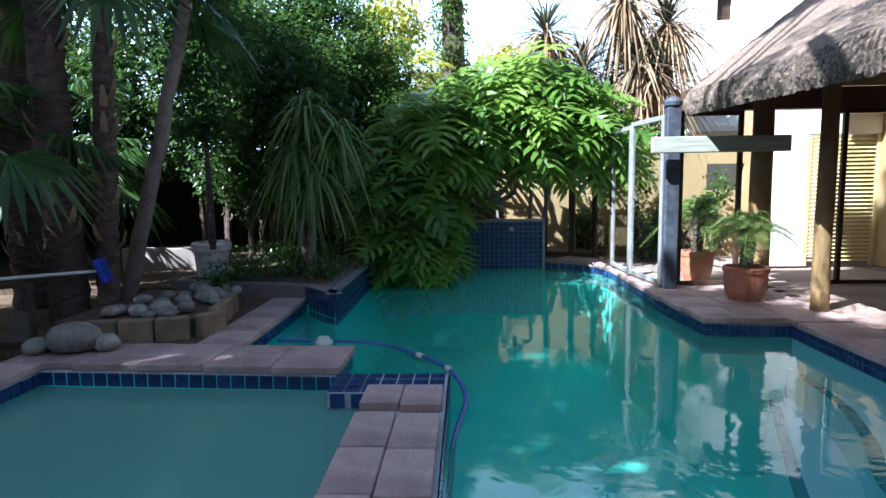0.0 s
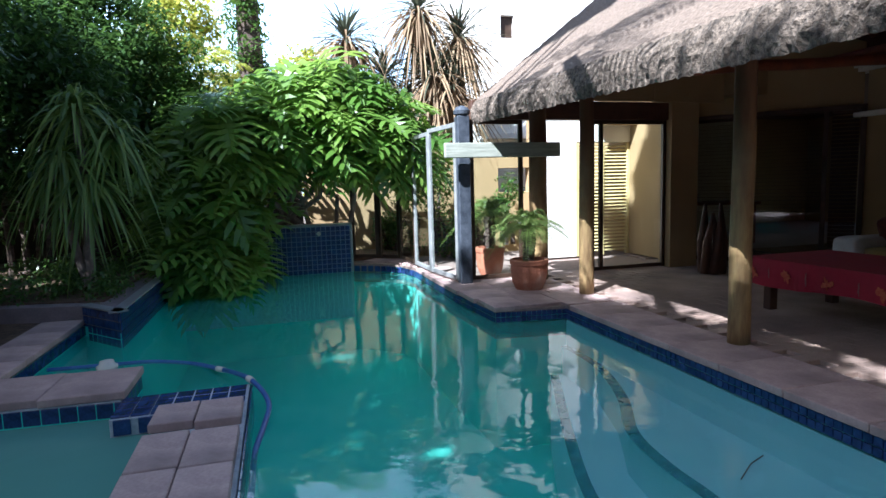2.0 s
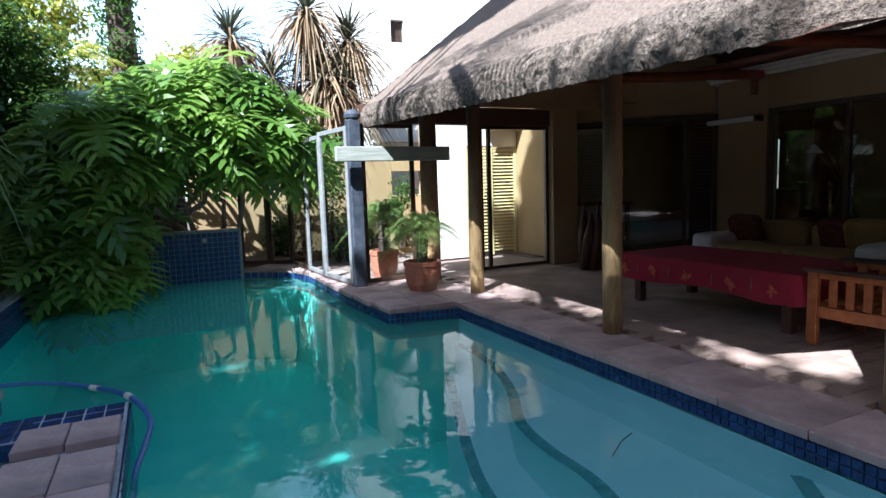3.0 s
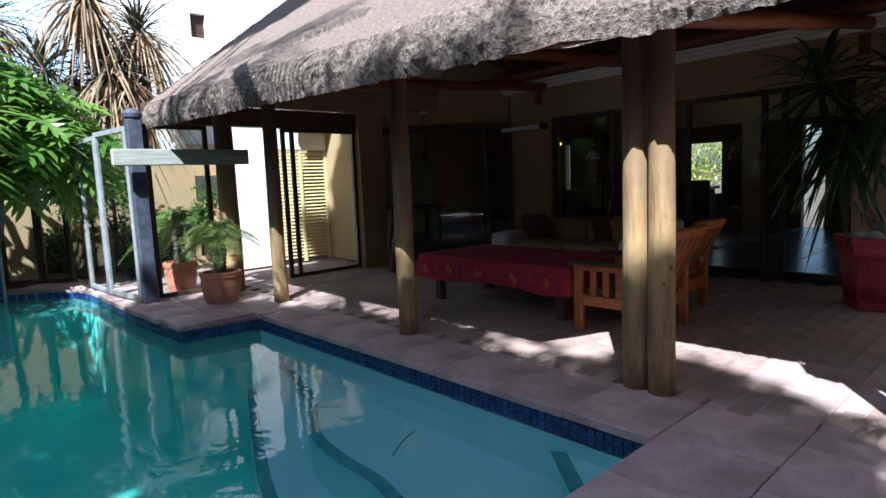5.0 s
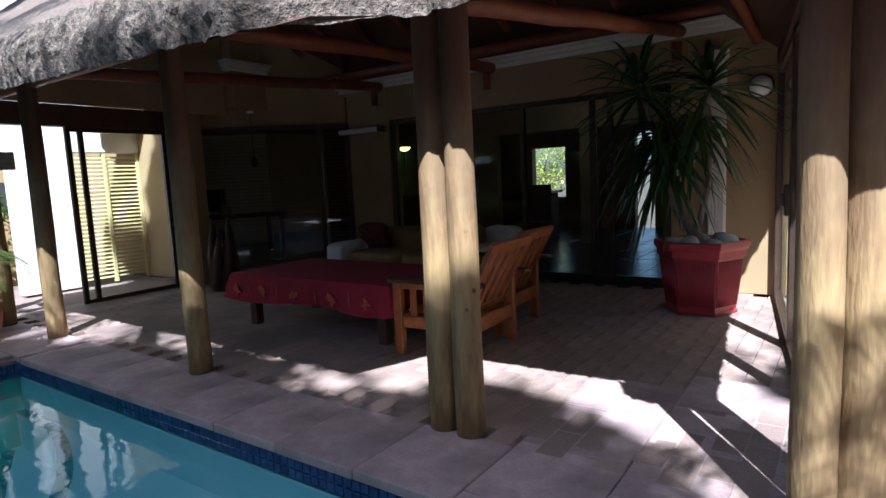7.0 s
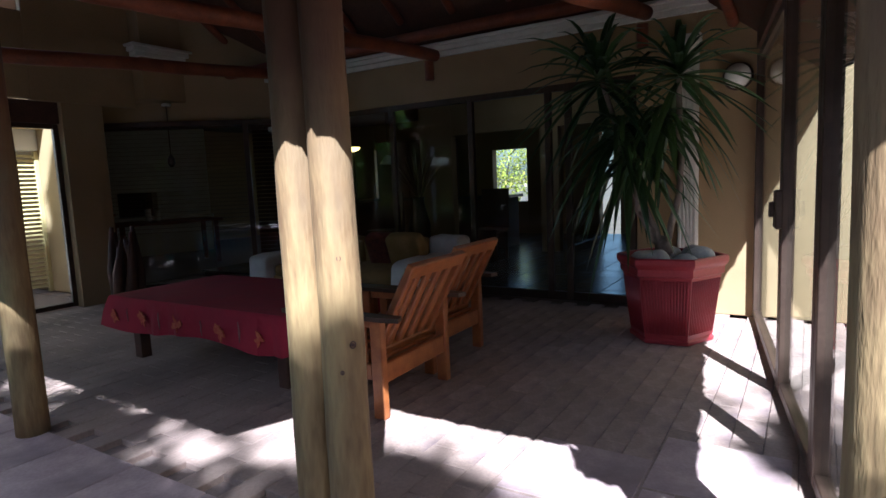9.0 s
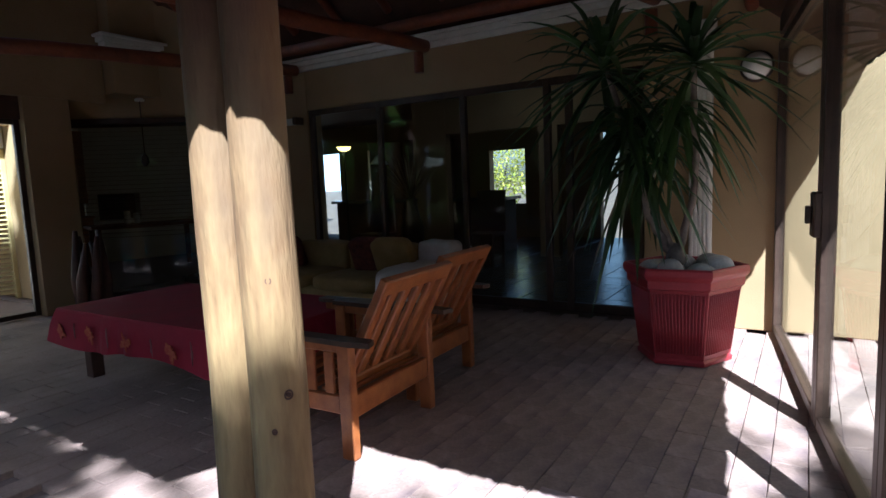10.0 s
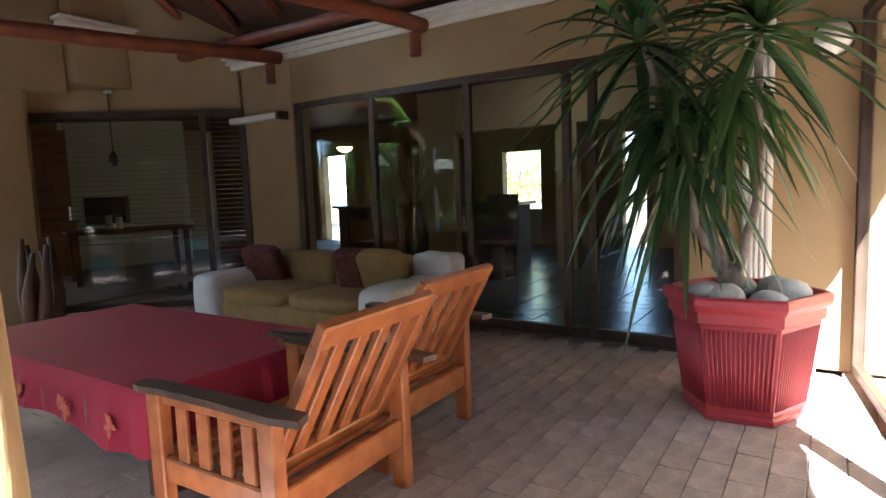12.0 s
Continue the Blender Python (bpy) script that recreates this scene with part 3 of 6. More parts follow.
def blade(g, base, az, el, length, width, droop, seg=5):
    """One strap leaf that leaves base and sinks by its weight."""
    d, side = unit(az, el), Vector((-math.sin(az), math.cos(az), 0))
    pts, ws = [], []
    for i in range(seg + 1):
        t = i / seg
        p = Vector(base) + d * (length * t) + Vector((0, 0, -droop * length * t * t))
        pts.append(p)
        ws.append(width * (0.55 + 1.2 * t if t < 0.3 else (1 - t) ** 0.6 * 1.15 + 0.02))
    g.strip(pts, ws, side)


def rosette(g, c, n, length, width, droop=0.5, low=-0.5, high=1.3, seg=5):
    for i in range(n):
        t = i / n
        el = low + (high - low) * (1 - t) ** 0.8 + RND.uniform(-0.15, 0.15)
        blade(g, Vector(c) + Vector((0, 0, -0.12 * t)), i * 2.4 + RND.uniform(-0.3, 0.3), el, length * RND.uniform(0.75, 1.1), width, droop * RND.uniform(0.6, 1.4) * (1.2 - 0.5 * t), seg)


def frond(g, base, az, el, length, leaf, n=22, droop=0.6, width=0.009):
    """A feather palm leaf."""
    d, side = unit(az, el), Vector((-math.sin(az), math.cos(az), 0))
    spine = [Vector(base) + d * (length * t) + Vector((0, 0, -droop * length * t * t)) for t in [i / 10 for i in range(11)]]
    g.tube(spine, [0.008 * (1 - 0.08 * i) for i in range(11)], 4, False)
    for i in range(n):
        t = 0.18 + 0.82 * i / n
        k = min(int(t * 10), 9)
        p = spine[k].lerp(spine[k + 1], t * 10 - k)
        ahead = (spine[k + 1] - spine[k]).normalized()
        ll = leaf * math.sin(math.pi * (0.12 + 0.82 * t)) * RND.uniform(0.85, 1.1)
        for s in (-1, 1):
            v = (side * s * 0.85 + ahead * 0.55 + Vector((0, 0, 0.25 + RND.uniform(-0.15, 0.1)))).normalized()
            tip = p + v * ll + Vector((0, 0, -0.35 * ll))
            mid = p + v * ll * 0.5
            w = ahead * width
            g.add([p - w * 0.5, p + w * 0.5, mid + w, mid - w, tip], [(0, 1, 2, 3), (3, 2, 4)])


def fan_leaf(g, base, az, el, stem, radius, n=26):
    """A fan palm leaf on its stalk."""
    d = unit(az, el)
    hub = Vector(base) + d * stem + Vector((0, 0, -0.12 * stem))
    g.tube([base, Vector(base) + d * stem * 0.5, hub], [0.018, 0.014, 0.011], 5, False)
    side = Vector((-math.sin(az), math.cos(az), 0))
    fwd = (d + Vector((0, 0, -0.35))).normalized()
    for i in range(n):
        a = -2.0 + 4.0 * i / (n - 1)
        v = (fwd * math.cos(a) + side * math.sin(a)).normalized()
        r = radius * (0.82 + 0.18 * math.cos(a)) * RND.uniform(0.9, 1.05)
        c = v.cross(Vector((0, 0, 1)))
        c = c.normalized() if c.length > 0.01 else side
        tip = hub + v * r + Vector((0, 0, -0.28 * r * RND.uniform(0.6, 1.5)))
        mid = hub + v * r * 0.6
        g.add([hub, mid - c * r * 0.05, mid + Vector((0, 0, 0.02)), mid + c * r * 0.05, tip], [(0, 1, 2), (0, 2, 3), (1, 4, 2), (2, 4, 3)])


def split_leaf(g, base, az, el, stem, size):
    """A deeply lobed leaf, its fingers parted almost to the midrib."""
    d = unit(az, el)
    hub = Vector(base) + d * stem
    g.tube([base, hub], [0.007, 0.006], 4, False)
    side = Vector((-math.sin(az), math.cos(az), RND.uniform(-0.35, 0.35))).normalized()
    fall = unit(az + RND.uniform(-0.3, 0.3), RND.uniform(-1.3, 0.0))
    up = fall.cross(side).normalized()
    if up.z < 0:
        up = -up
    n = 8
    rib = [hub + fall * (size * 0.72 * i / n) + up * (-0.3 * size * (i / n) ** 2) for i in range(n + 1)]
    verts, faces = list(rib), []
    for s in (-1, 1):
        for i in range(n):
            t = i / n
            reach = size * (0.68 - 0.36 * t) * (0.8 if i == 0 else 1.0) * RND.uniform(0.88, 1.1)
            out = (side * s + fall * (-0.8 + 2.6 * t)).normalized()
            across = (fall - out * fall.dot(out)).normalized() * size * (0.05 - 0.016 * t)
            a, b = rib[i], rib[i + 1]
            m = a.lerp(b, 0.5)
            p1, p2 = m + out * reach * 0.55 + up * 0.07 * reach, m + out * reach * 0.86 - up * 0.03 * reach
            tip = m + out * reach * 1.04 - up * 0.14 * reach + fall * size * 0.03
            k = len(verts)
            verts += [a.lerp(m, 0.05) + out * reach * 0.2, p1 - across * 1.05, p2 - across * 0.8, tip, p2 + across * 0.9, p1 + across * 1.05, b.lerp(m, 0.05) + out * reach * 0.2]
            faces += [(i, k, k + 6, i + 1), (k, k + 1, k + 5, k + 6), (k + 1, k + 2, k + 4, k + 5), (k + 2, k + 3, k + 4)]
    g.add(verts, faces)


def leaf_cloud(g, c, r, n, size, hollow=0.45, seed=0.0, gap=0.02):
    """Small leaves through an uneven ellipsoid, thinned where noise leaves gaps."""
    c = Vector(c)
    made = 0
    for _ in range(n * 6):
        if made >= n:
            break
        d = unit(RND.uniform(0, math.tau), math.asin(RND.uniform(-1, 1)))
        t = RND.uniform(hollow, 1) ** 0.6
        bulge = 1 + 0.35 * noise.noise((d.x * 2 + seed, d.y * 2, d.z * 2))
        p = c + Vector((d.x * r[0], d.y * r[1], d.z * r[2])) * t * bulge
        if noise.noise((p.x * 1.9 + seed, p.y * 1.9, p.z * 1.9)) < gap - 0.15:
            continue
        made += 1
        a = RND.uniform(0, math.tau)
        v, w = unit(a, RND.uniform(-1.2, 0.5)), Vector((-math.sin(a), math.cos(a), RND.uniform(-0.7, 0.7))).normalized()
        s = size * RND.uniform(0.6, 1.3)
        q = p + v * s * 0.5
        g.add([p, q + w * s * 0.24, p + v * s, q - w * s * 0.24], [(0, 1, 2), (0, 2, 3)])


def bent_trunk(g, pts, r0, r1, seg=12, rings=0.0, n=28):
    pts = [Vector(p) for p in pts]
    out, rad = [], []
    for i in range(n + 1):
        t = i / n * (len(pts) - 1)
        k = min(int(t), len(pts) - 2)
        out.append(pts[k].lerp(pts[k + 1], t - k) + Vector((0.02 * noise.noise((i * 0.4, r0, 1)), 0.02 * noise.noise((i * 0.4, r0, 9)), 0)))
        rad.append((r0 + (r1 - r0) * i / n) * (1 + rings * (0.5 if i % 2 else -0.5)) * (1 + 0.08 * noise.noise((i * 0.7, r0 * 9, 4))))
    g.tube(out, rad, seg)


def plant(name, label, category, at=(0, 0, 0), group=""):
    return thing(name, at, label, category, group)


# the fan palms and their trunks in the corner bed
def fan_palm(x, y, height, rad, lean, leaves, crown_z, label):
    p = plant("fan_palm", label, "palm tree", (x, y, -0.05), "fan palms in the corner bed")
    g = Geo()
    bent_trunk(g, [(0, 0, 0), (lean[0] * 0.5, lean[1] * 0.5, height * 0.5), (lean[0], lean[1], height)], rad, rad * 0.8, 14, 0.12, 44)
    part("trunk", g, M_BARK, p, "fibrous grey-brown palm trunk", True)
    g = Geo()
    for i in range(40):
        a, z = RND.uniform(0, math.tau), RND.uniform(0.3, height * 0.95)
        t = z / height
        c = Vector((lean[0] * t, lean[1] * t, z)) + unit(a, 0) * rad * 0.85
        g.strip([c, c + unit(a, 0.9) * 0.1, c + unit(a, 1.1) * 0.2], [0.035, 0.03, 0.012], (-math.sin(a), math.cos(a), 0))
    tagged(part("leaf_base", g, M_LEAF_DRY, p), kind="stuff")
    g = Geo()
    for i in range(leaves):
        fan_leaf(g, (lean[0], lean[1], crown_z), i * 2.4 + RND.uniform(-0.3, 0.3), RND.uniform(-0.5, 0.9), RND.uniform(0.6, 1.1), RND.uniform(0.55, 0.8))
    part("crown", g, M_LEAF_DARK, p)
    return p


fan_palm(-4.55, 5.9, 4.3, 0.19, (-0.1, 0.1), 16, 4.3, "thick dark palm with a shaggy trunk in a garden bed")
fan_palm(-3.75, 5.3, 4.4, 0.17, (-0.12, 0.1), 16, 4.4, "thick dark palm with a shaggy trunk in a garden bed")
fan_palm(-3.42, 5.35, 3.3, 0.105, (0.05, 0.2), 12, 3.35, "slim ringed palm with a sunlit trunk in a garden bed")
fan_palm(-5.4, 7.4, 1.3, 0.16, (0.0, 0.0), 22, 1.75, "low spreading fan palm in deep shade")
fan_palm(-4.6, 4.9, 1.2, 0.12, (0.0, 0.0), 16, 1.85, "low spreading fan palm in deep shade")

# leaning smooth trunk with a wide crown over the garden
tree = plant("leaning_tree", "leaning grey-barked tree with a dense dark crown", "tree", (-3.72, 6.15, -0.05))
g = Geo()
bent_trunk(g, [(0, 0, 0), (0.22, 0.0, 0.8), (0.5, 0.0, 1.8), (0.85, 0.0, 3.1), (1.1, 0.0, 4.4)], 0.09, 0.055, 14, 0.03)
part("trunk", g, M_GREYBARK, tree, smooth=True)
g = Geo()
for a in range(6):
    v = unit(a * 1.05, 0.6)
    g.tube([Vector((0.8, 0, 3.9)), Vector((0.9, 0, 4.3)) + v * 0.6, Vector((0.9, 0, 4.4)) + v * 1.5], [0.06, 0.04, 0.015], 7)
part("limbs", g, M_GREYBARK, tree)
g = Geo()
for i in range(7):
    a = i * 0.9
    leaf_cloud(g, (0.1 + 1.1 * math.cos(a), -0.4 + 1.0 * math.sin(a), 4.8 + 0.5 * math.sin(i * 2.0)), (0.9, 0.9, 0.7), 1300, 0.12, 0.1, i * 3.1)
for i, c in enumerate(((-0.4, 0.0, 5.5), (-1.1, -0.4, 5.3), (0.2, 0.2, 5.3), (-0.6, 0.9, 5.4))):
    leaf_cloud(g, c, (0.95, 0.9, 0.6), 2200, 0.15, 0.0, i * 2.3, -0.3)
part("crown", g, M_LEAF_DARK, tree)


# shrubs and trees behind the pool: dark leaves that close the view
def bush(name, label, clumps, n, size, m, at=(0, 0, 0), stems=5, category="shrub", gap=0.02):
    p = plant(name, label, category, at)
    g = Geo()
    low = min(c[2] for c, r in clumps)
    for i in range(stems):
        c, r = clumps[i % len(clumps)]
        a = RND.uniform(0, math.tau)
        b = Vector((c[0] * 0.6 + 0.2 * math.cos(a), c[1] * 0.6 + 0.2 * math.sin(a), 0))
        g.tube([b, b.lerp(Vector(c), 0.5) + unit(a, 0) * 0.1, Vector(c)], [0.05, 0.035, 0.012], 7)
    part("stem", g, M_BARK, p)
    g = Geo()
    for i, (c, r) in enumerate(clumps):
        leaf_cloud(g, c, r, n, size, 0.25, i * 5.3 + at[0], gap)
    part("crown", g, m, p)
    return p


for bx, by, h, lab in ((-7.6, 9.0, 3.6, 0), (-6.0, 10.2, 4.2, 0), (-4.3, 10.0, 4.6, 0), (-2.9, 10.6, 4.9, 0), (-2.2, 11.3, 4.3, 1), (-1.3, 10.8, 2.7, 1), (-7.8, 6.6, 3.8, 0), (-3.2, 9.2, 3.6, 0)):
    bush("broadleaf_tree", "dense dark-leaved evergreen tree behind the pool" if lab else "dense dark evergreen tree in deep shade", [((0, 0, h * 0.45), (1.1, 0.9, 0.9)), ((0.4, -0.2, h * 0.72), (1.2, 0.9, 1.0)), ((-0.4, 0.1, h * 0.95), (1.1, 0.9, 0.9)), ((0.1, -0.5, h * 0.6), (1.0, 0.6, 1.2))], 4600, 0.115, M_LEAF_MID if lab else M_LEAF_DARK, (bx, by, 0), category="tree", gap=-0.15)

# hanging strap-leaved clump by the planter
p = plant("strap_leaf_clump", "tall dracaena with arching drooping green straps", "plant", (-1.95, 7.2, 0.1))
g = Geo()
bent_trunk(g, [(0, 0, 0), (0.05, 0, 1.0), (0.0, 0.05, 2.0)], 0.06, 0.04, 9, 0.05)
bent_trunk(g, [(0, 0, 0), (-0.2, 0.1, 0.8), (-0.28, 0.1, 1.5)], 0.05, 0.035, 9, 0.05)
part("stem", g, M_GREYBARK, p)
g = Geo()
rosette(g, (0.0, 0.05, 2.1), 85, 0.72, 0.024, 1.0, -0.6, 1.35, 6)
rosette(g, (0.38, 0.0, 1.8), 75, 0.66, 0.024, 1.1, -0.8, 1.2, 6)
rosette(g, (-0.12, -0.05, 1.55), 75, 0.7, 0.025, 1.3, -0.9, 1.0, 6)
rosette(g, (0.12, -0.1, 1.3), 70, 0.68, 0.024, 1.2, -0.9, 0.6, 6)
part("leaves", g, M_LEAF_STRAP, p)

# great split-leaf shrub hanging over the mosaic wall
p = plant("split_leaf_philodendron", "huge sunlit philodendron with glossy split leaves", "plant", (0.2, 9.5, 0.05))
g = Geo()
for i in range(14):
    a = RND.uniform(0, math.tau)
    g.tube([(RND.uniform(-1.2, 1.0), 0.3, 0), (RND.uniform(-1.2, 1.2), 0.0, 1.0), (RND.uniform(-1.4, 1.6), -0.3, 2.0)], [0.05, 0.04, 0.03], 7)
tagged(part("stem", g, M_GREYBARK, p), kind="stuff")
g = Geo()
CLUMPS = (((-1.05, -0.7, 1.4), (0.75, 0.5, 0.7)), ((-0.4, -0.8, 1.9), (0.85, 0.5, 0.65)), ((0.4, -0.65, 2.3), (0.9, 0.5, 0.55)), ((1.2, -0.6, 2.1), (0.75, 0.45, 0.5)), ((1.55, -0.6, 1.75), (0.4, 0.35, 0.35)), ((-1.05, -1.0, 0.85), (0.5, 0.4, 0.7)), ((0.2, -0.7, 1.75), (0.9, 0.4, 0.35)), ((-0.95, -1.1, 0.4), (0.3, 0.28, 0.45)), ((0.8, -0.5, 2.55), (0.65, 0.4, 0.35)))
for c, r in CLUMPS:
    for i in range(42):
        d = unit(RND.uniform(0, math.tau), RND.uniform(-0.9, 1.3))
        q = Vector(c) + Vector((d.x * r[0], d.y * r[1], d.z * r[2])) * RND.uniform(0.55, 1.0)
        az = math.atan2(d.y - 0.9, d.x * 0.8) + RND.uniform(-0.8, 0.8)
        split_leaf(g, q, az, RND.uniform(-0.3, 0.9), 0.2, RND.uniform(0.62, 0.95))
part("leaves", g, M_LEAF_PHILO, p)

# ground cover in the planter
p = tagged(plant("ground_cover", "low dark creeping ground cover in the planter", "plant", (-2.1, 7.2, 0.13)), kind="stuff")
g = Geo()
for i in range(14):
    leaf_cloud(g, (RND.uniform(-1.0, 0.5), RND.uniform(-0.85, 1.8), 0.1), (0.42, 0.42, 0.22), 520, 0.06, 0.0, i)
leaf_cloud(g, (-0.45, -1.4, 0.12), (0.16, 0.16, 0.3), 330, 0.055, 0.0, 4)
part("leaves", g, M_LEAF_MID, p)


# tall spiky trees beyond the fence
def spiky_tree(at, heads, label, dry):
    p = plant("spiky_tree", label, "tree", at, "spiky trees beyond the fence")
    g = Geo()
    for h in heads:
        bent_trunk(g, [(0, 0, 0), (h[0] * 0.3, h[1] * 0.3, h[2] * 0.5), (h[0], h[1], h[2])], 0.11, 0.05, 9, 0.03)
    part("trunk", g, M_GREYBARK, p)
    g, k = Geo(), Geo()
    for h in heads:
        rosette(g, h, 85, 1.4, 0.028, 0.5, -0.1, 1.4)
        rosette(k, (h[0], h[1], h[2] - 0.1), 140 if dry else 70, 1.4, 0.028, 0.75, -1.3, 0.3)
    part("leaves", g, M_LEAF_GREY, p)
    part("dead_leaves", k, M_LEAF_DRY if dry else M_LEAF_GREY, p, "dry brown hanging leaves" if dry else "")
    return p


spiky_tree((3.6, 12.5, -0.3), ((-0.35, 0, 5.3), (0.6, 0.2, 4.8), (-0.1, -0.2, 3.9), (0.35, -0.1, 3.6)), "tall yucca tree with dry brown skirts", True)
spiky_tree((1.75, 13.0, -0.3), ((0, 0, 4.75),), "slender spiky tree with brown leaves", True)
spiky_tree((2.6, 12.6, -0.3), ((-0.1, 0, 3.9), (0.3, 0, 3.2), (0.5, 0.1, 2.6)), "dark spiky tree against the sky", False)

# ivy-clad trunk
p = plant("ivy_covered_tree", "tall trunk wrapped in dark green ivy", "tree", (-0.28, 13.2, -0.3))
g = Geo()
bent_trunk(g, [(0, 0, 0), (0.05, 0, 4), (0.0, 0.1, 9)], 0.3, 0.2, 12)
part("trunk", g, M_BARK, p)
g = Geo()
for i in range(22):
    leaf_cloud(g, (0, 0, 0.6 + i * 0.38), (0.5, 0.5, 0.36), 420, 0.11, 0.5, i)
part("ivy", g, M_LEAF_MID, p)
for at, cl in (((0.9, 17.5, -0.3), 5.3), ((-2.4, 17.0, -0.3), 6.9), ((-0.9, 19.0, -0.3), 5.0), ((2.2, 19, -0.3), 4.4)):
    bush("lime_tree", "light yellow-green sunlit tree in the distance", [((0, 0, cl * 0.5), (1.2, 0.8, 1.4)), ((0.3, 0, cl * 0.85), (1.1, 0.8, 1.1)), ((-0.7, 0.2, cl * 0.7), (0.9, 0.8, 1.0))], 2600, 0.2, M_LEAF_LIME, at, 4, "tree", gap=-0.15)
for at in ((-1.6, 12.2, -0.3), (-4.4, 13.5, -0.3)):
    p = plant("feather_palm", "bright green feather palm behind the shrubs", "palm tree", at)
    g = Geo()
    bent_trunk(g, [(0, 0, 0), (0.05, 0, 1.8), (0.1, 0, 3.6)], 0.14, 0.1, 12, 0.08)
    part("trunk", g, M_BARK, p)
    g = Geo()
    for i in range(18):
        frond(g, (0.1, 0, 3.6), i * 2.4, RND.uniform(0.1, 1.2), 1.7, 0.5, 26, 0.5, 0.02)
    part("crown", g, M_LEAF_LIME, p)

# trees on the sunny side, whose shade falls over the pool and paving
def shade_tree(at, clumps, n, gap):
    """A tall tree; clumps of its crown by their place over the ground that they shade, with a fourth number for a denser, smaller one."""
    p = plant("shade_tree", "tall broad leafy tree beyond the garden wall", "tree", at, "shade trees")
    g = Geo()
    top = Vector((0.3, 0.3, 7.6))
    bent_trunk(g, [(0, 0, 0), (0.1, 0.05, 3.8), tuple(top)], 0.3, 0.18, 14)
    crown = []
    for x, y, z, *own in clumps:
        c = Vector((x, y, 0)) - SUN_WAY * (z / -SUN_WAY.z) - Vector(at)
        crown.append((c, own))
        g.tube([top - Vector((0, 0, 0.5)), top.lerp(c, 0.5) + Vector((0, 0, 0.3)), c], [0.12, 0.07, 0.02], 8)
    part("trunk", g, M_GREYBARK, p)
    g = Geo()
    for i, (c, own) in enumerate(crown):
        leaf_cloud(g, c, (own[1], own[1], 0.4) if len(own) > 1 else (0.85, 1.0, 0.5) if own else (1.15, 1.1, 0.55), n, 0.2, 0.0, i * 4.7 + at[0], own[0] if own else gap)
    part("crown", g, M_LEAF_MID, p)


shade_tree((-7.9, -5.9, -0.3), ((0.4, 0.3, 9.8), (1.9, 0.8, 10.1), (0.9, 2.1, 10.3), (-0.8, 1.4, 9.9), (1.3, 3.7, 10.4), (0.0, 3.2, 10.2), (2.2, 0.5, 10.2), (2.2, 1.5, 10.2), (2.35, 2.8, 10.2), (2.3, 4.0, 10.3), (2.5, 0.8, 10.1, -0.06), (2.92, 2.45, 10.1, -0.1), (2.8, 3.8, 10.2, -0.1), (3.42, 1.2, 10.1, -0.25, 0.48), (3.05, 0.75, 10.2, -0.1, 0.6), (3.25, 3.1, 10.0, 0.0, 0.4), (4.95, -0.1, 10.0, 0.3, 0.4)), 1700, -0.06)
# last three clumps are made up, hung far out to shade the courtyard wall
shade_tree((-9.2, -1.4, -0.3), ((-0.9, 4.4, 10.2), (1.0, 5.1, 10.6), (-0.5, 6.4, 10.5), (-2.1, 5.3, 10.1), (1.6, 4.1, 10.4), (1.2, 6.7, 10.8), (-0.1, 7.8, 10.5), (2.0, 5.5, 10.6), (-1.2, 5.5, 10.7), (0.2, 3.3, 10.3), (0.1, 5.6, 10.8), (-1.7, 6.8, 10.3), (2.55, 4.3, 10.5, -0.06), (2.35, 5.6, 10.6, 0.0), (6.3, 7.7, 10.4, -0.3, 0.62), (5.85, 8.15, 10.4, -0.3, 0.4), (6.85, 8.25, 10.5, -0.3, 0.55)), 2100, 0.09)
shade_tree((-11.6, -3.9, -0.3), ((-2.6, 0.9, 10.0), (-1.4, 1.7, 10.2), (-2.1, 2.8, 10.4), (-1.0, 3.2, 10.3), (-3.3, 2.1, 10.1), (-3.3, 4.0, 10.2), (-4.1, 5.4, 10.3), (-2.8, 6.7, 10.5)), 2300, -0.2)

for at, h in (((2.75, 10.2, -0.03), 1.7), ((3.3, 9.7, -0.03), 0.8), ((3.6, 10.9, -0.03), 0.7), ((4.5, 10.9, -0.03), 1.2), ((2.3, 10.1, 0.0), 1.3), ((3.1, 10.9, -0.03), 1.5), ((4.1, 10.7, -0.03), 0.9), ((2.9, 9.2, -0.03), 0.45), ((1.9, 10.2, 0.05), 0.6)):
    bush("courtyard_shrub", "small sunlit green shrub against the courtyard wall", [((0, 0, h * 0.5), (0.35, 0.3, h * 0.45)), ((0.1, 0, h * 0.9), (0.3, 0.25, h * 0.3))], 420, 0.09, M_LEAF_MID, at, 3)

# mostly unseen evergreens, added along the outer walls to block sky and sun
for at, h in (((-8.9, 8.2, -0.3), 5.6), ((-8.2, 10.4, -0.3), 5.2), ((-8.9, -3.6, -0.3), 6.6), ((-9.0, 1.2, -0.3), 5.4), ((-6.4, -6.6, -0.3), 6.2), ((-3.6, -6.8, -0.3), 6.4), ((-0.8, -6.7, -0.3), 6.0), ((2.0, -6.8, -0.3), 6.3), ((4.8, -6.7, -0.3), 6.0)):
    bush("light_block_tree", "tall dense evergreen tree added along the boundary to block light", [((0, 0, h * 0.35), (1.6, 1.6, 1.3)), ((0.2, 0.2, h * 0.6), (1.6, 1.6, 1.3)), ((-0.1, 0, h * 0.82), (1.4, 1.4, 1.2))], 1700, 0.26, M_LEAF_DARK, at, 3, "tree", -0.3)

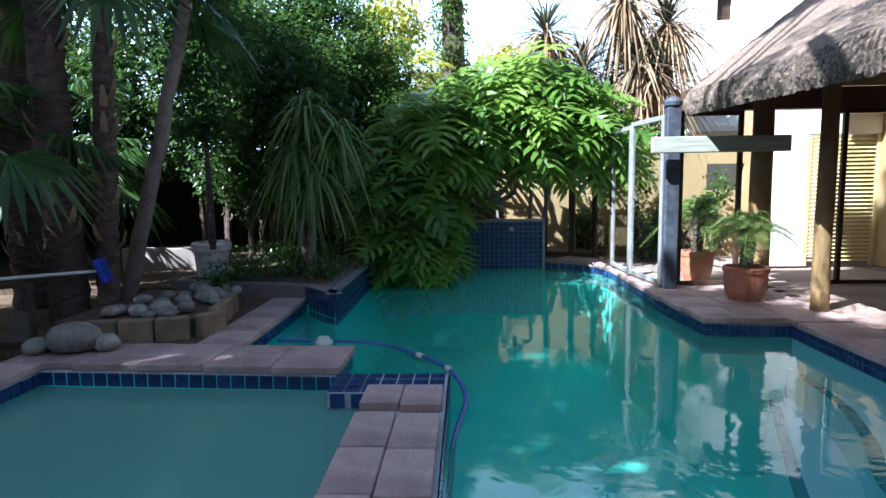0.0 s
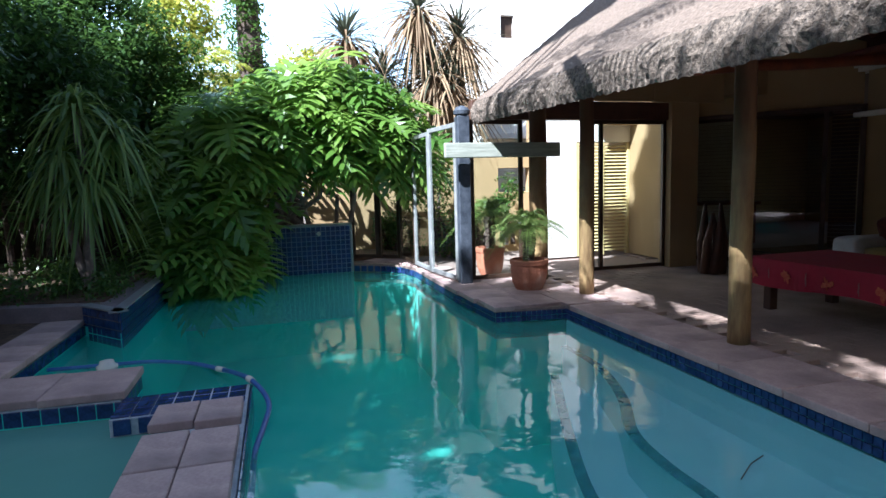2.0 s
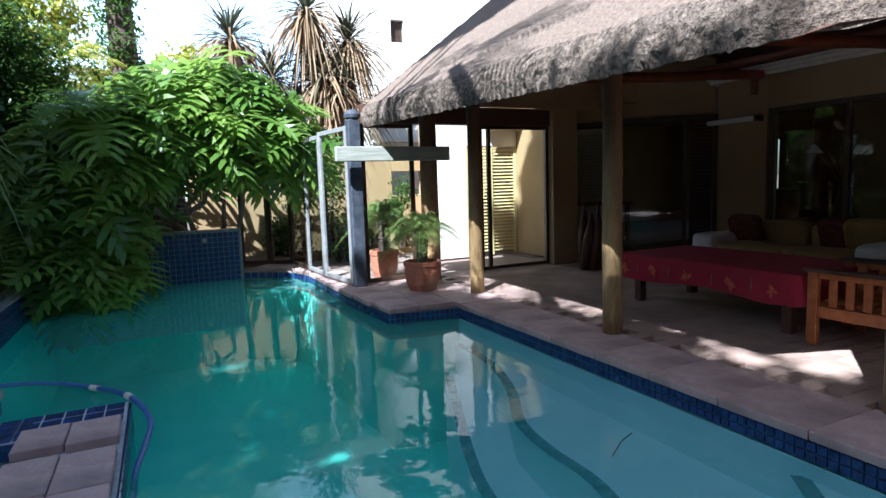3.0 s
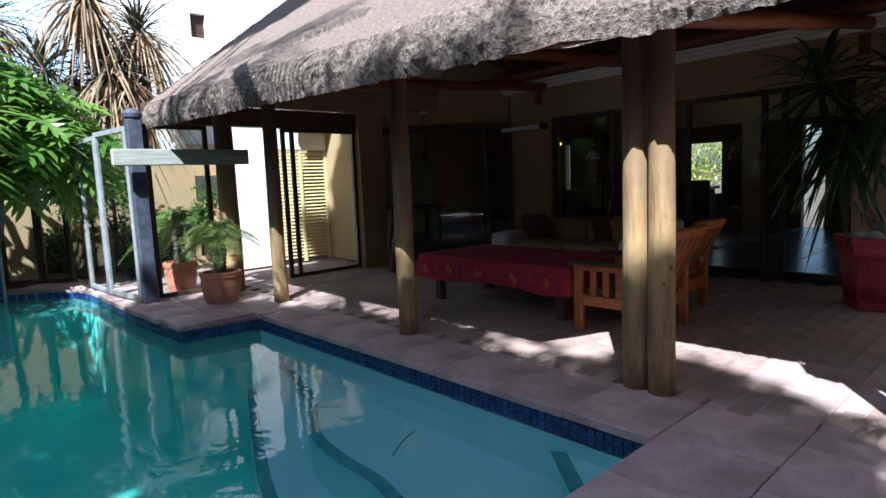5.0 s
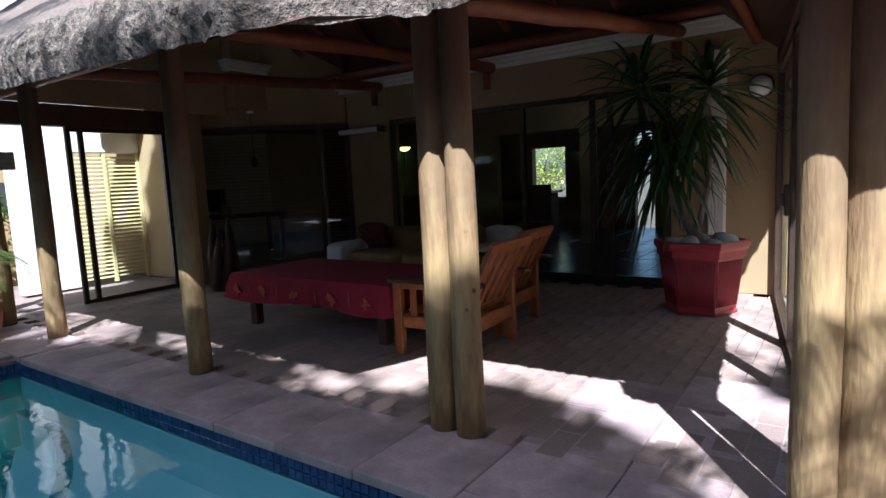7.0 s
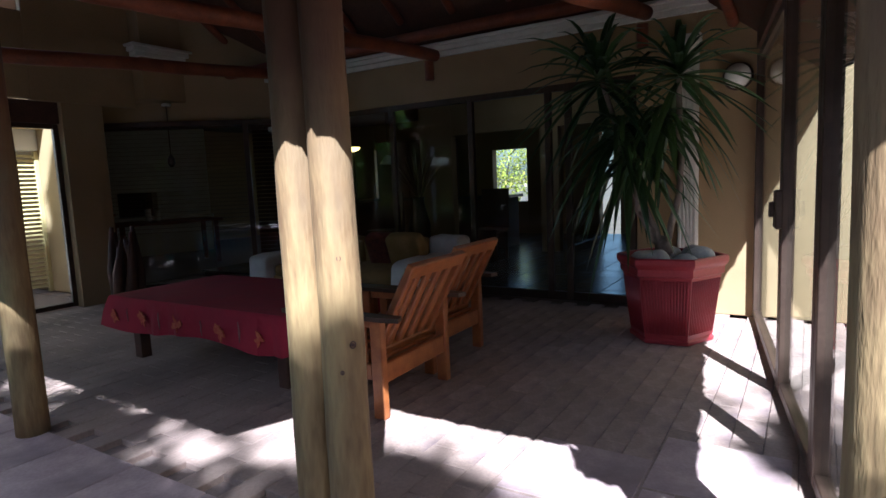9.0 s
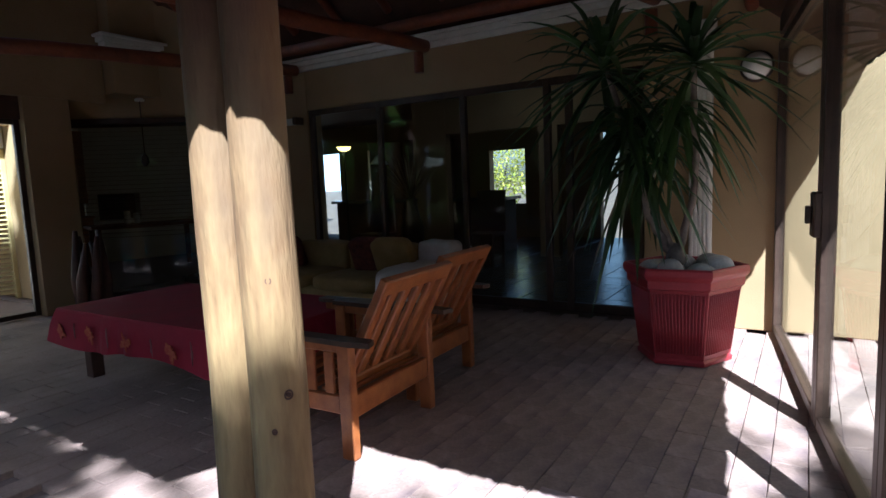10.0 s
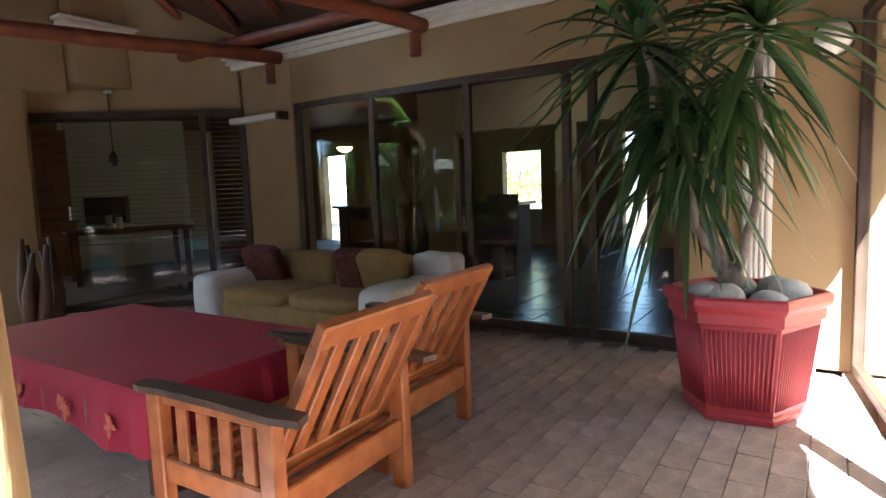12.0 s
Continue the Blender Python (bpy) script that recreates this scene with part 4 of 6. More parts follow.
# tall palms on the sunny side, whose fronds shade the thatch and the paving
for at, bend, crown, count, ln in (((-1.5, -1.7, -0.3), (1.1, 2.5, 4.3), (1.6, 4.5, 5.8), 11, 1.5), ((-1.4, -3.4, -0.3), (0.8, 0.6, 2.8), (1.2, 0.95, 4.7), 8, 1.1)):
    p = plant("tall_palm", "tall leaning feather palm beside the pool", "palm tree", at, "tall palms")
    g = Geo()
    bent_trunk(g, [(0, 0, 0), (bend[0] * 0.4, bend[1] * 0.3, bend[2] * 0.5), bend, crown], 0.12, 0.07, 12, 0.06)
    part("trunk", g, M_BARK, p)
    g = Geo()
    for i in range(count):
        frond(g, crown, i * 2.4, RND.uniform(-0.3, 0.8), ln, 0.4, 22, 0.5, 0.018)
    part("crown", g, M_LEAF_MID, p)


# ---- framed glass ----
def glazed(name, ends, z0, z1, label, frame=0.05, bars=(), m=None, kind="structure", depth=0.05, sill=None):
    """A framed pane between two points of the plan; bars: shares of its length at which more uprights stand."""
    (xa, ya), (xb, yb) = ends
    ln, turn = math.hypot(xb - xa, yb - ya), math.degrees(math.atan2(yb - ya, xb - xa))
    w = thing(name, (xa, ya, 0), label, "window", kind=kind, turn=turn)
    stops = [0.0, *bars, 1.0]
    for k, s in enumerate(stops):
        c = frame / 2 + (ln - frame) * s
        g = Geo()
        g.box(c - frame / 2, -depth / 2, z0, c + frame / 2, depth / 2, z1)
        part("stile", g, m or M_FRAME, w)
    for z in (z0, z1 - frame):
        g = Geo()
        g.box(frame, -depth / 2 + 0.003, z, ln - frame, depth / 2 - 0.003, z + (sill if sill and z == z0 else frame))
        part("rail", g, m or M_FRAME, w)
    for a, b in zip(stops, stops[1:]):
        xa_, xb_ = frame + (ln - frame) * a + 0.002, (ln - frame) * b - 0.002
        g = Geo()
        g.box(xa_, -0.004, z0 + frame, xb_, 0.004, z1 - frame, 0.0005)
        pane = part("pane", g, M_GLASS, w, "clear glass")
        pane.visible_shadow = False
    return w


# house doors: wide sliding door, bay window, far sliding door, folding doors
glazed("door_1", ((WX + 0.035, 4.79), (WX + 0.035, 1.21)), 0.02, 2.03, "wide bronze-framed sliding glass doors of the house", 0.06, (0.265, 0.545, 0.78, 0.835), sill=0.08)
glazed("door_2", ((4.05, 6.73), (5.18, 6.73)), 0.01, 1.97, "bronze-framed sliding glass door standing half open", 0.05, (0.12,))
glazed("window_1", ((2.4, 6.74), (3.1, 6.74)), 0.01, 1.97, "bronze-framed glass screen beside the pool", 0.05)
BAY = ((5.73, 7.22), (WX, 5.53))
glazed("window_2", BAY, 0.02, 2.05, "bronze-framed bay window with lowered blinds", 0.06, (0.82,))
FOLD = [(7.17, 0.26), (5.45, 0.02), (4.45, -0.13), (3.5, -0.26)]
for i, (a, b) in enumerate(zip(FOLD, FOLD[1:])):
    leaf = glazed("door_fold", (a, b), 0.02, 2.05, "bronze-framed glass folding door leaf in the sun", 0.055, (), depth=0.06)
    if i == 1:
        g = Geo()
        g.box(-0.04, -0.06, 0.88, 0.05, 0.025, 1.08, 0.008)
        lock = part("lock", g, M_FRAME, leaf, "black lock box")
        g = Geo()
        g.box(0.0, -0.085, 0.94, 0.016, -0.061, 1.02, 0.004)
        part("lever", g, M_FRAME, lock, "black metal lever")
g = Geo()
g.box(-0.03, -0.03, 2.05, 3.45, 0.09, 2.17)
h = structure("trim_fold", g, M_DARKWOOD, "dark head beam over the folding doors")
h.matrix_basis = pose(3.5, -0.29, 0, 0, 0, 7.9)

# blinds in the bay window
lx, ly = BAY[1][0] - BAY[0][0], BAY[1][1] - BAY[0][1]
ln = math.hypot(lx, ly)
turn = math.degrees(math.atan2(ly, lx))
for nm, s0, s1, tilt, step in (("venetian_blind", 0.07, ln * 0.8, 6, 0.05), ("louvred_shutter", ln * 0.84, ln - 0.07, 50, 0.05)):
    b = thing(nm, (BAY[0][0], BAY[0][1], 0), "lowered dark venetian blind inside the bay window" if nm[0] == "v" else "dark louvred shutter inside the bay window", "blind", turn=turn)
    slat = Geo()
    wdt = 0.012 if nm[0] == "v" else 0.026
    slat.box(s0, -wdt, -0.001, s1, wdt, 0.001, 0.0005)
    slat = slat.mesh("slat")
    n = int(1.3 / step) if nm[0] == "v" else int(1.9 / step)
    for i in range(n):
        part("slat", slat, M_DARKWOOD, b, turn=pose(0, 0.07, 1.96 - i * step, tilt))
    g = Geo()
    g.box(s0, 0.04, 1.965, s1, 0.1, 2.0)
    part("head_rail", g, M_DARKWOOD, b)

# louvred shutters in the courtyard
M_LOUVRE = surf("yellow_painted_louvre", (0.5, 0.4, 0.17), (0.62, 0.5, 0.24), 6, 0.6, 0.05)
lou = thing("louvre_shutter", (4.66, 8.24, 0), "sunlit pale yellow louvred shutters over a courtyard door", "shutter")
slat = Geo()
slat.box(0.05, -0.022, -0.004, 0.93, 0.022, 0.004, 0.002)
slat = slat.mesh("slat")
for i in range(31):
    part("slat", slat, M_LOUVRE, lou, turn=pose(0, 0, 0.08 + i * 0.055, 38))
for x0 in (0.0, 0.45, 0.91):
    g = Geo()
    g.box(x0, -0.03, 0, x0 + 0.05, 0.03, 1.79)
    part("stile", g, M_LOUVRE, lou)

# glass fence round the far end of the pool
FENCE = [(2.2, 6.62), (2.09, 7.5), (2.06, 8.3), (2.0, 9.1), (1.7, 9.42), (1.28, 9.62)]
for i, (a, b) in enumerate(zip(FENCE, FENCE[1:])):
    glazed("glass_fence_panel", (a, b), 0.03, 1.93 - 0.03 * i, "tall glass pool fence panel in a metal frame", 0.055, (), M_PALEFRAME if i < 2 else M_FRAME, kind="", depth=0.04)
g = Geo()
g.box(-0.075, -0.075, 0, 0.075, 0.075, 2.0, 0.01).lathe([(0.06, 2.0), (0.095, 2.02), (0.1, 2.06), (0.07, 2.1), (0.02, 2.12)], 16)
ob = part("fence_post", g, M_GREYPOST, None, "grey painted square corner post with a rounded cap")
ob.location = (2.27, 6.6, 0)
tagged(ob, category="post")
g = Geo()
g.box(1.98, 6.33, 1.5, 3.42, 6.4, 1.67, 0.008)
tagged(part("cross_beam", g, surf("weathered_plank", (0.22, 0.23, 0.19), (0.36, 0.37, 0.31), 5, 0.8, 0.2, stretch=(0.6, 6, 6)), None, "weathered pale timber cross beam bolted to posts"), category="beam")
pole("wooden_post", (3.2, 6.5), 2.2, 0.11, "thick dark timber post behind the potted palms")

# low glass screen and pool brush at the corner bed
glazed("glass_balustrade", ((-4.9, 3.85), (-3.38, 4.36)), 0.0, 0.5, "low glass balustrade panel by the spa", 0.04, (), M_FRAME, kind="")
br = thing("pool_brush", (0, 0, 0), "long white pole with a blue pool brush head", "brush")
g = Geo()
g.tube([(-5.3, 3.75, 0.39), (-4.2, 4.1, 0.515), (-2.95, 4.52, 0.56)], 0.013, 10)
part("pole", g, M_CREAM, br, "white aluminium pole", True)
M_BLUE = surf("blue_plastic", (0.008, 0.03, 0.33), (0.015, 0.06, 0.48), 9, 0.4, 0.03)
g = Geo()
g.m = pose(-2.93, 4.53, 0.56, 0, -18, 20)
g.box(-0.025, -0.05, -0.1, 0.02, 0.05, 0.1, 0.012)
part("brush_head", g, M_BLUE, br)
g = Geo()
g.m = pose(-2.93, 4.53, 0.56, 0, -18, 20)
for i in range(10):
    for j in range(4):
        g.box(0.02, -0.045 + j * 0.026, -0.095 + i * 0.02, 0.055, -0.033 + j * 0.026, -0.083 + i * 0.02, 0.001)
part("bristles", g, M_BLUE, br)

# ---- rafters, cornice, lamps ----
def beam(name, a, b, r, label):
    g = Geo()
    a, b = Vector(a), Vector(b)
    pts = [a.lerp(b, i / 10) + Vector((0, 0, 0.006 * math.sin(i * 1.7))) for i in range(11)]
    g.tube(pts, [r * (1 + 0.04 * math.sin(i * 2.3)) for i in range(11)], 14)
    return tagged(part(name, g, M_RAFTER, None, label, True), category="beam", group="roof poles")


for a, b in (((3.2, 5.42, 2.28), (7.12, 4.85, 2.46)), ((3.2, 3.31, 2.28), (7.12, 3.16, 2.46)), ((3.36, 1.27, 2.02), (7.12, 1.1, 2.5)), ((3.3, -0.25, 1.95), (7.12, -0.1, 2.44))):
    beam("tie_beam", a, b, 0.06, "red-brown round timber tie beam under the thatch")
beam("wall_plate_pole", (3.27, -0.4, 2.18), (3.27, 6.5, 2.18), 0.055, "dark red-brown pole carried by the verandah posts")
beam("wall_plate_pole", (6.88, -0.2, 2.6), (6.88, 6.3, 2.6), 0.055, "red-brown pole along the house wall")
for i in range(10):
    y = 0.35 + i * 0.62
    xa = eave_x(y) + 0.22
    beam("rafter", (xa, y, roof_z(xa, y) - 0.055), (4.75, y, roof_z(4.75, y) - 0.055), 0.042, "dark red-brown round rafter under the thatch")
    beam("rafter", (7.1, y + 0.1, roof_z(7.1, y + 0.1) - 0.055), (5.3, y + 0.1, roof_z(5.3, y + 0.1) - 0.055), 0.042, "dark red-brown round rafter under the thatch")
for y in (4.85, 3.16, 1.1):
    g = Geo()
    g.tube([(7.0, y, 2.38), (7.0, y, 2.2)], 0.045, 12)
    tagged(part("beam_bracket", g, M_RAFTER, None, "short red-brown pole stub under a tie beam"), category="bracket", group="beam brackets")
g = Geo()
for z0, z1, d in ((2.45, 2.5, 0.03), (2.5, 2.55, 0.06), (2.55, 2.58, 0.09)):
    g.box(WX - d, 0.1, z0, WX + 0.2, 6.4, z1, 0.006)
    g.box(5.95 - d, 6.4 - d, z0 + 0.3, 7.1, 6.5, z1 + 0.3, 0.006)
structure("trim_cornice", g, M_CREAM, "cream moulded cornice along the wall top")
g = Geo()
g.box(WX - 0.05, 0.7, 0, WX - 0.001, 0.86, 2.2, 0.008)
for i in range(5):
    g.box(WX - 0.064, 0.712 + i * 0.029, 0.05, WX - 0.049, 0.731 + i * 0.029, 2.15, 0.005)
g.box(WX - 0.08, 0.68, 2.2, WX - 0.001, 0.88, 2.28, 0.008)
structure("trim_pilaster", g, M_CREAM, "white fluted pilaster beside the glass doors")
def wall_lamp(y, label):
    l = thing("wall_lamp", (WX - 0.001, y, 1.91), label, "lamp")
    g = Geo()
    g.m = pose(0, 0, 0, 0, -90)
    g.lathe([(0.105, 0), (0.11, 0.02), (0.1, 0.035)], 28)
    part("base", g, M_FRAME, l, "dark round backplate", True)
    g = Geo()
    g.m = pose(-0.035, 0, 0, 0, -90)
    g.lathe([(0.095, 0), (0.092, 0.03), (0.075, 0.06), (0.045, 0.08), (0.01, 0.088)], 28)
    part("shade", g, surf("opal_glass", (0.7, 0.68, 0.62), (0.8, 0.78, 0.72), 5, 0.25, 0.0), l, "white opal glass dome", True)


wall_lamp(0.42, "round white opal bulkhead lamp on the wall")
tube = thing("tube_lamp", (7.12, 4.9, 1.93), "white tube light mounted on the tan wall", "lamp")
g = Geo()
g.box(-0.05, 0, -0.04, 0.07, 0.72, 0.02, 0.01)
part("housing", g, M_CREAM, tube)
g = Geo()
g.box(-0.06, -0.05, -0.05, 0.075, 0.0, 0.03, 0.008)
part("end_cap", g, M_FRAME, tube)
pen = thing("pendant_lamp", (6.35, 6.55, 2.27), "thin hanging lamp on a dark cord before the bay window", "lamp")
g = Geo()
g.lathe([(0.05, -0.03), (0.055, -0.01), (0.03, 0.005)], 16)
part("ceiling_rose", g, M_CREAM, pen, "white ceiling rose", True)
g = Geo()
g.tube([(0, 0, -0.02), (0, 0, -0.62)], 0.006, 6)
part("cord", g, M_FRAME, pen)
g = Geo()
g.lathe([(0.01, -0.61), (0.04, -0.66), (0.045, -0.72), (0.015, -0.76)], 14)
part("shade", g, M_FRAME, pen, smooth=True)

# ---- furniture of the verandah ----
M_ARM = surf("dark_worn_armrest", (0.035, 0.02, 0.014), (0.09, 0.045, 0.025), 6, 0.45, 0.1)


def armchair(at, turn, label):
    c = thing("armchair", at, label, "chair", "wooden armchairs at the table", turn=turn)
    w, d = 0.69, 0.62

    def bar(name, x0, y0, z0, x1, y1, z1, m=None, turn_=None):
        g = Geo()
        if turn_:
            g.m = turn_
        g.box(x0, y0, z0, x1, y1, z1, 0.006)
        return part(name, g, m or M_CHAIR, c)

    for x in (-w / 2, w / 2 - 0.05):
        for y in (-d / 2, d / 2 - 0.07):
            bar("leg", x, y, 0, x + 0.05, y + 0.07, 0.52)
        bar("side_rail", x + 0.008, -d / 2 + 0.07, 0.2, x + 0.042, d / 2 - 0.07, 0.285)
        bar("top_rail", x + 0.01, -d / 2 + 0.07, 0.475, x + 0.04, d / 2 - 0.07, 0.519)
        for i in range(4):
            y = -d / 2 + 0.105 + i * 0.108
            bar("side_slat", x + 0.016, y, 0.285, x + 0.034, y + 0.055, 0.475)
        s = -1 if x < 0 else 1
        g = Geo()
        outline = [(-0.05, -d / 2 - 0.1), (0.012, -d / 2 - 0.12), (0.03, -d / 2 - 0.02), (0.018, -0.04), (0.02, d / 2 - 0.1), (0.034, d / 2 - 0.02), (0.02, d / 2 + 0.03), (-0.045, d / 2 + 0.015), (-0.055, 0)]
        g.prism([(s * (w / 2 + a), b) for a, b in outline], 0.52, 0.543)
        part("armrest", g, M_ARM, c, "dark worn wooden armrest")
    bar("back_rail", -w / 2 + 0.05, -d / 2 + 0.01, 0.18, w / 2 - 0.05, -d / 2 + 0.045, 0.285)
    bar("front_rail", -w / 2 + 0.05, d / 2 - 0.06, 0.2, w / 2 - 0.05, d / 2 - 0.03, 0.3)
    for i in range(6):
        y = -d / 2 + 0.08 + i * 0.078
        bar("seat_slat", -w / 2 + 0.05, y, 0.27 + 0.008 * i, w / 2 - 0.05, y + 0.055, 0.29 + 0.008 * i)
    tilt = pose(0, -d / 2 + 0.12, 0.29, 29)
    bar("backrest_rail", -w / 2 + 0.06, -0.02, 0.5, w / 2 - 0.06, 0.02, 0.58, None, tilt)
    bar("backrest_rail", -w / 2 + 0.06, -0.02, 0.0, w / 2 - 0.06, 0.02, 0.06, None, tilt)
    for x in (-w / 2 + 0.06, w / 2 - 0.11):
        bar("backrest_post", x, -0.022, -0.02, x + 0.05, 0.022, 0.51, None, tilt)
    for i in range(4):
        x = -w / 2 + 0.15 + i * 0.11
        bar("backrest_slat", x, -0.012, 0.05, x + 0.055, 0.012, 0.51, None, tilt)
    return c


armchair((4.545, 2.05, 0), 2, "orange-brown slatted wooden armchair with dark armrests, beside the table")
armchair((5.25, 2.2, 0), 1, "orange-brown slatted wooden armchair behind another, near the sofa")

tb = thing("low_table", (4.72, 3.34, 0), "low wooden table under a red cloth", "table")
g = Geo()
g.box(-0.46, -0.9, 0.42, 0.46, 0.9, 0.465)
part("tabletop", g, M_DARKWOOD, tb)
for x in (-0.4, 0.32):
    for y in (-0.8, 0.72):
        g = Geo()
        g.box(x, y, 0, x + 0.08, y + 0.08, 0.42)
        part("leg", g, M_DARKWOOD, tb)
cl = thing("tablecloth", (4.72, 3.34, 0), "crimson cloth with faded orange motifs over the low table", "tablecloth")
g = Geo()
ring = []
for i in range(120):
    t = i / 120 * 4
    k, f = int(t), t - int(t)
    cs = [(-0.48, -0.92), (0.48, -0.92), (0.48, 0.92), (-0.48, 0.92)]
    a, b = cs[k], cs[(k + 1) % 4]
    ring.append((a[0] + (b[0] - a[0]) * f, a[1] + (b[1] - a[1]) * f))
rows = [(0.0, 0.475), (0.008, 0.46), (0.02, 0.41), (0.03, 0.36), (0.035, 0.31), (0.04, 0.255)]
verts, faces = [], []
for o, z in rows:
    for i, (x, y) in enumerate(ring):
        d = Vector((x / 0.48, y / 0.92))
        d = d / max(abs(d.x), abs(d.y))
        wv = (0.475 - z) * 0.08 * math.sin(i * 0.9 + math.sin(i * 0.37) * 2)
        verts.append((x + (o + wv) * d.x, y + (o + wv) * d.y, z + (0.02 * math.sin(i * 0.31) if z == 0.255 else 0)))
n = len(ring)
for r in range(len(rows) - 1):
    for i in range(n):
        faces.append((r * n + i, r * n + (i + 1) % n, (r + 1) * n + (i + 1) % n, (r + 1) * n + i))
faces.append(tuple(range(n)))
g.add(verts, faces)
part("cloth", g, M_CLOTH, cl)
M_MOTIF = surf("faded_motif", (0.38, 0.05, 0.03), (0.48, 0.14, 0.06), 30, 0.9, 0.0)
M_GREYMOTIF = surf("faded_grey_motif", (0.2, 0.07, 0.07), (0.27, 0.12, 0.11), 30, 0.9, 0.0)


def motif(y, z, w, h, m, lab):
    """A faded print on the hanging side of the cloth: one ragged blot."""
    g = Geo()
    n = 22
    reach = [min(max(0.6 + 0.9 * noise.noise((t * 0.55, y * 7, z)), 0.2), 1.0) for t in range(n)]
    ring = [(-0.534, y + w / 2 * reach[t] * math.cos(math.tau * t / n), z + h / 2 * reach[t] * math.sin(math.tau * t / n)) for t in range(n)]
    g.add(ring + [(x + 0.005, p, q) for x, p, q in ring], [tuple(range(n)), tuple(range(2 * n - 1, n - 1, -1))] + [(t, (t + 1) % n, n + (t + 1) % n, n + t) for t in range(n)])
    part("motif", g, m, cl, lab)


for y in (-0.74, -0.38, 0.06, 0.44, 0.78):
    motif(y, 0.345, 0.12, 0.14, M_MOTIF, "faded orange print")
for y in (-0.56, -0.2, 0.25, 0.62):
    motif(y, 0.36, 0.02, 0.14, M_GREYMOTIF, "faded grey stripe print")

# sofa with cushions and a white throw
so = thing("sofa", (6.58, 3.92, 0), "mustard sofa with cushions against the glass doors", "sofa", turn=-90)
M_MUSTARD = surf("mustard_fabric", (0.24, 0.155, 0.05), (0.32, 0.21, 0.08), 8, 0.9, 0.2, fine=180)
M_THROW = surf("white_cotton", (0.6, 0.56, 0.53), (0.72, 0.69, 0.66), 8, 0.9, 0.2, fine=120)
M_MAROON = surf("patterned_maroon", (0.06, 0.014, 0.012), (0.17, 0.045, 0.03), 22, 0.9, 0.2)


def soft(g, x0, y0, z0, x1, y1, z1, puff=0.03, power=0.38):
    """A rounded cushion-like block."""
    verts, faces = [], []
    cx, cy, cz = (x0 + x1) / 2, (y0 + y1) / 2, (z0 + z1) / 2
    hx, hy, hz = (x1 - x0) / 2, (y1 - y0) / 2, (z1 - z0) / 2
    seg, rings = 24, 12
    for i in range(rings + 1):
        ph = -math.pi / 2 + math.pi * i / rings
        for k in range(seg):
            th = math.tau * k / seg
            sp = lambda v: math.copysign(abs(v) ** power, v)
            q = (sp(math.cos(ph)) * sp(math.cos(th)), sp(math.cos(ph)) * sp(math.sin(th)), sp(math.sin(ph)))
            ns = 1 + puff * noise.noise((q[0] * 2 + x0, q[1] * 2 + y0, q[2] * 2))
            verts.append((cx + hx * q[0] * ns, cy + hy * q[1] * ns, cz + hz * q[2] * ns))
    for i in range(rings):
        for k in range(seg):
            a, b = i * seg + k, i * seg + (k + 1) % seg
            faces.append((a, b, b + seg, a + seg))
    return g.add(verts, faces)


g = Geo()
soft(g, -1.15, -0.42, 0.08, 1.15, 0.42, 0.36)
part("base", g, M_MUSTARD, so, smooth=True)
so.scale = (0.9, 1, 0.88)
for x in (-0.9, 0.0):
    g = Geo()
    soft(g, x, -0.44, 0.3, x + 0.9, 0.2, 0.46)
    part("seat_cushion", g, M_MUSTARD, so, smooth=True)
    g = Geo()
    soft(g, x, 0.12, 0.38, x + 0.9, 0.38, 0.73, puff=0.08)
    part("back_cushion", g, M_MUSTARD, so, smooth=True)
for x in (-1.2, 0.92):
    g = Geo()
    soft(g, x, -0.45, 0.05, x + 0.28, 0.42, 0.53)
    part("arm", g, M_MUSTARD, so, smooth=True)
for x0, x1 in ((-1.225, -0.88), (0.88, 1.225)):
    tr = thing("white_throw", (6.58, 3.92, 0), "rumpled white cotton throw over a sofa arm", "throw", "throws on the sofa", turn=-90)
    g = Geo()
    soft(g, x0, -0.48, 0.04, x1, 0.44, 0.565, puff=0.05, power=0.22)
    part("cloth", g, M_THROW, tr, smooth=True)
    tr.scale = (0.9, 1, 0.88)
    if x0 > 0:
        g = Geo()
        soft(g, x0 - 0.01, 0.2, 0.35, x1 + 0.05, 0.45, 0.75, puff=0.07, power=0.25)
        part("fold", g, M_THROW, tr, smooth=True)
for x, m, lab in ((-0.68, M_MAROON, "patterned maroon scatter cushion on the sofa"), (0.42, M_MAROON, "small maroon cushion leaning on the sofa"), (0.68, M_MUSTARD, "mustard scatter cushion leaning on the sofa")):
    g = Geo()
    g.m = pose(x, 0.0, 0.535, 22, 0, 8)
    soft(g, -0.2, -0.06, -0.17, 0.2, 0.06, 0.19)
    c = part("scatter_cushion", g, m, None, lab, True)
    c.matrix_basis = pose(6.58, 3.92, 0, 0, 0, -90)
    tagged(c, category="cushion", group="scatter cushions")

# large red pot with a yucca and pebbles
pot = thing("red_planter", (6.36, 0.76, 0), "large red hexagonal ribbed plastic planter on the paving", "planter", turn=4)


def hexa(r, z):
    return [(r * math.cos(math.tau * (k + 0.5) / 6), r * math.sin(math.tau * (k + 0.5) / 6), z) for k in range(6)]


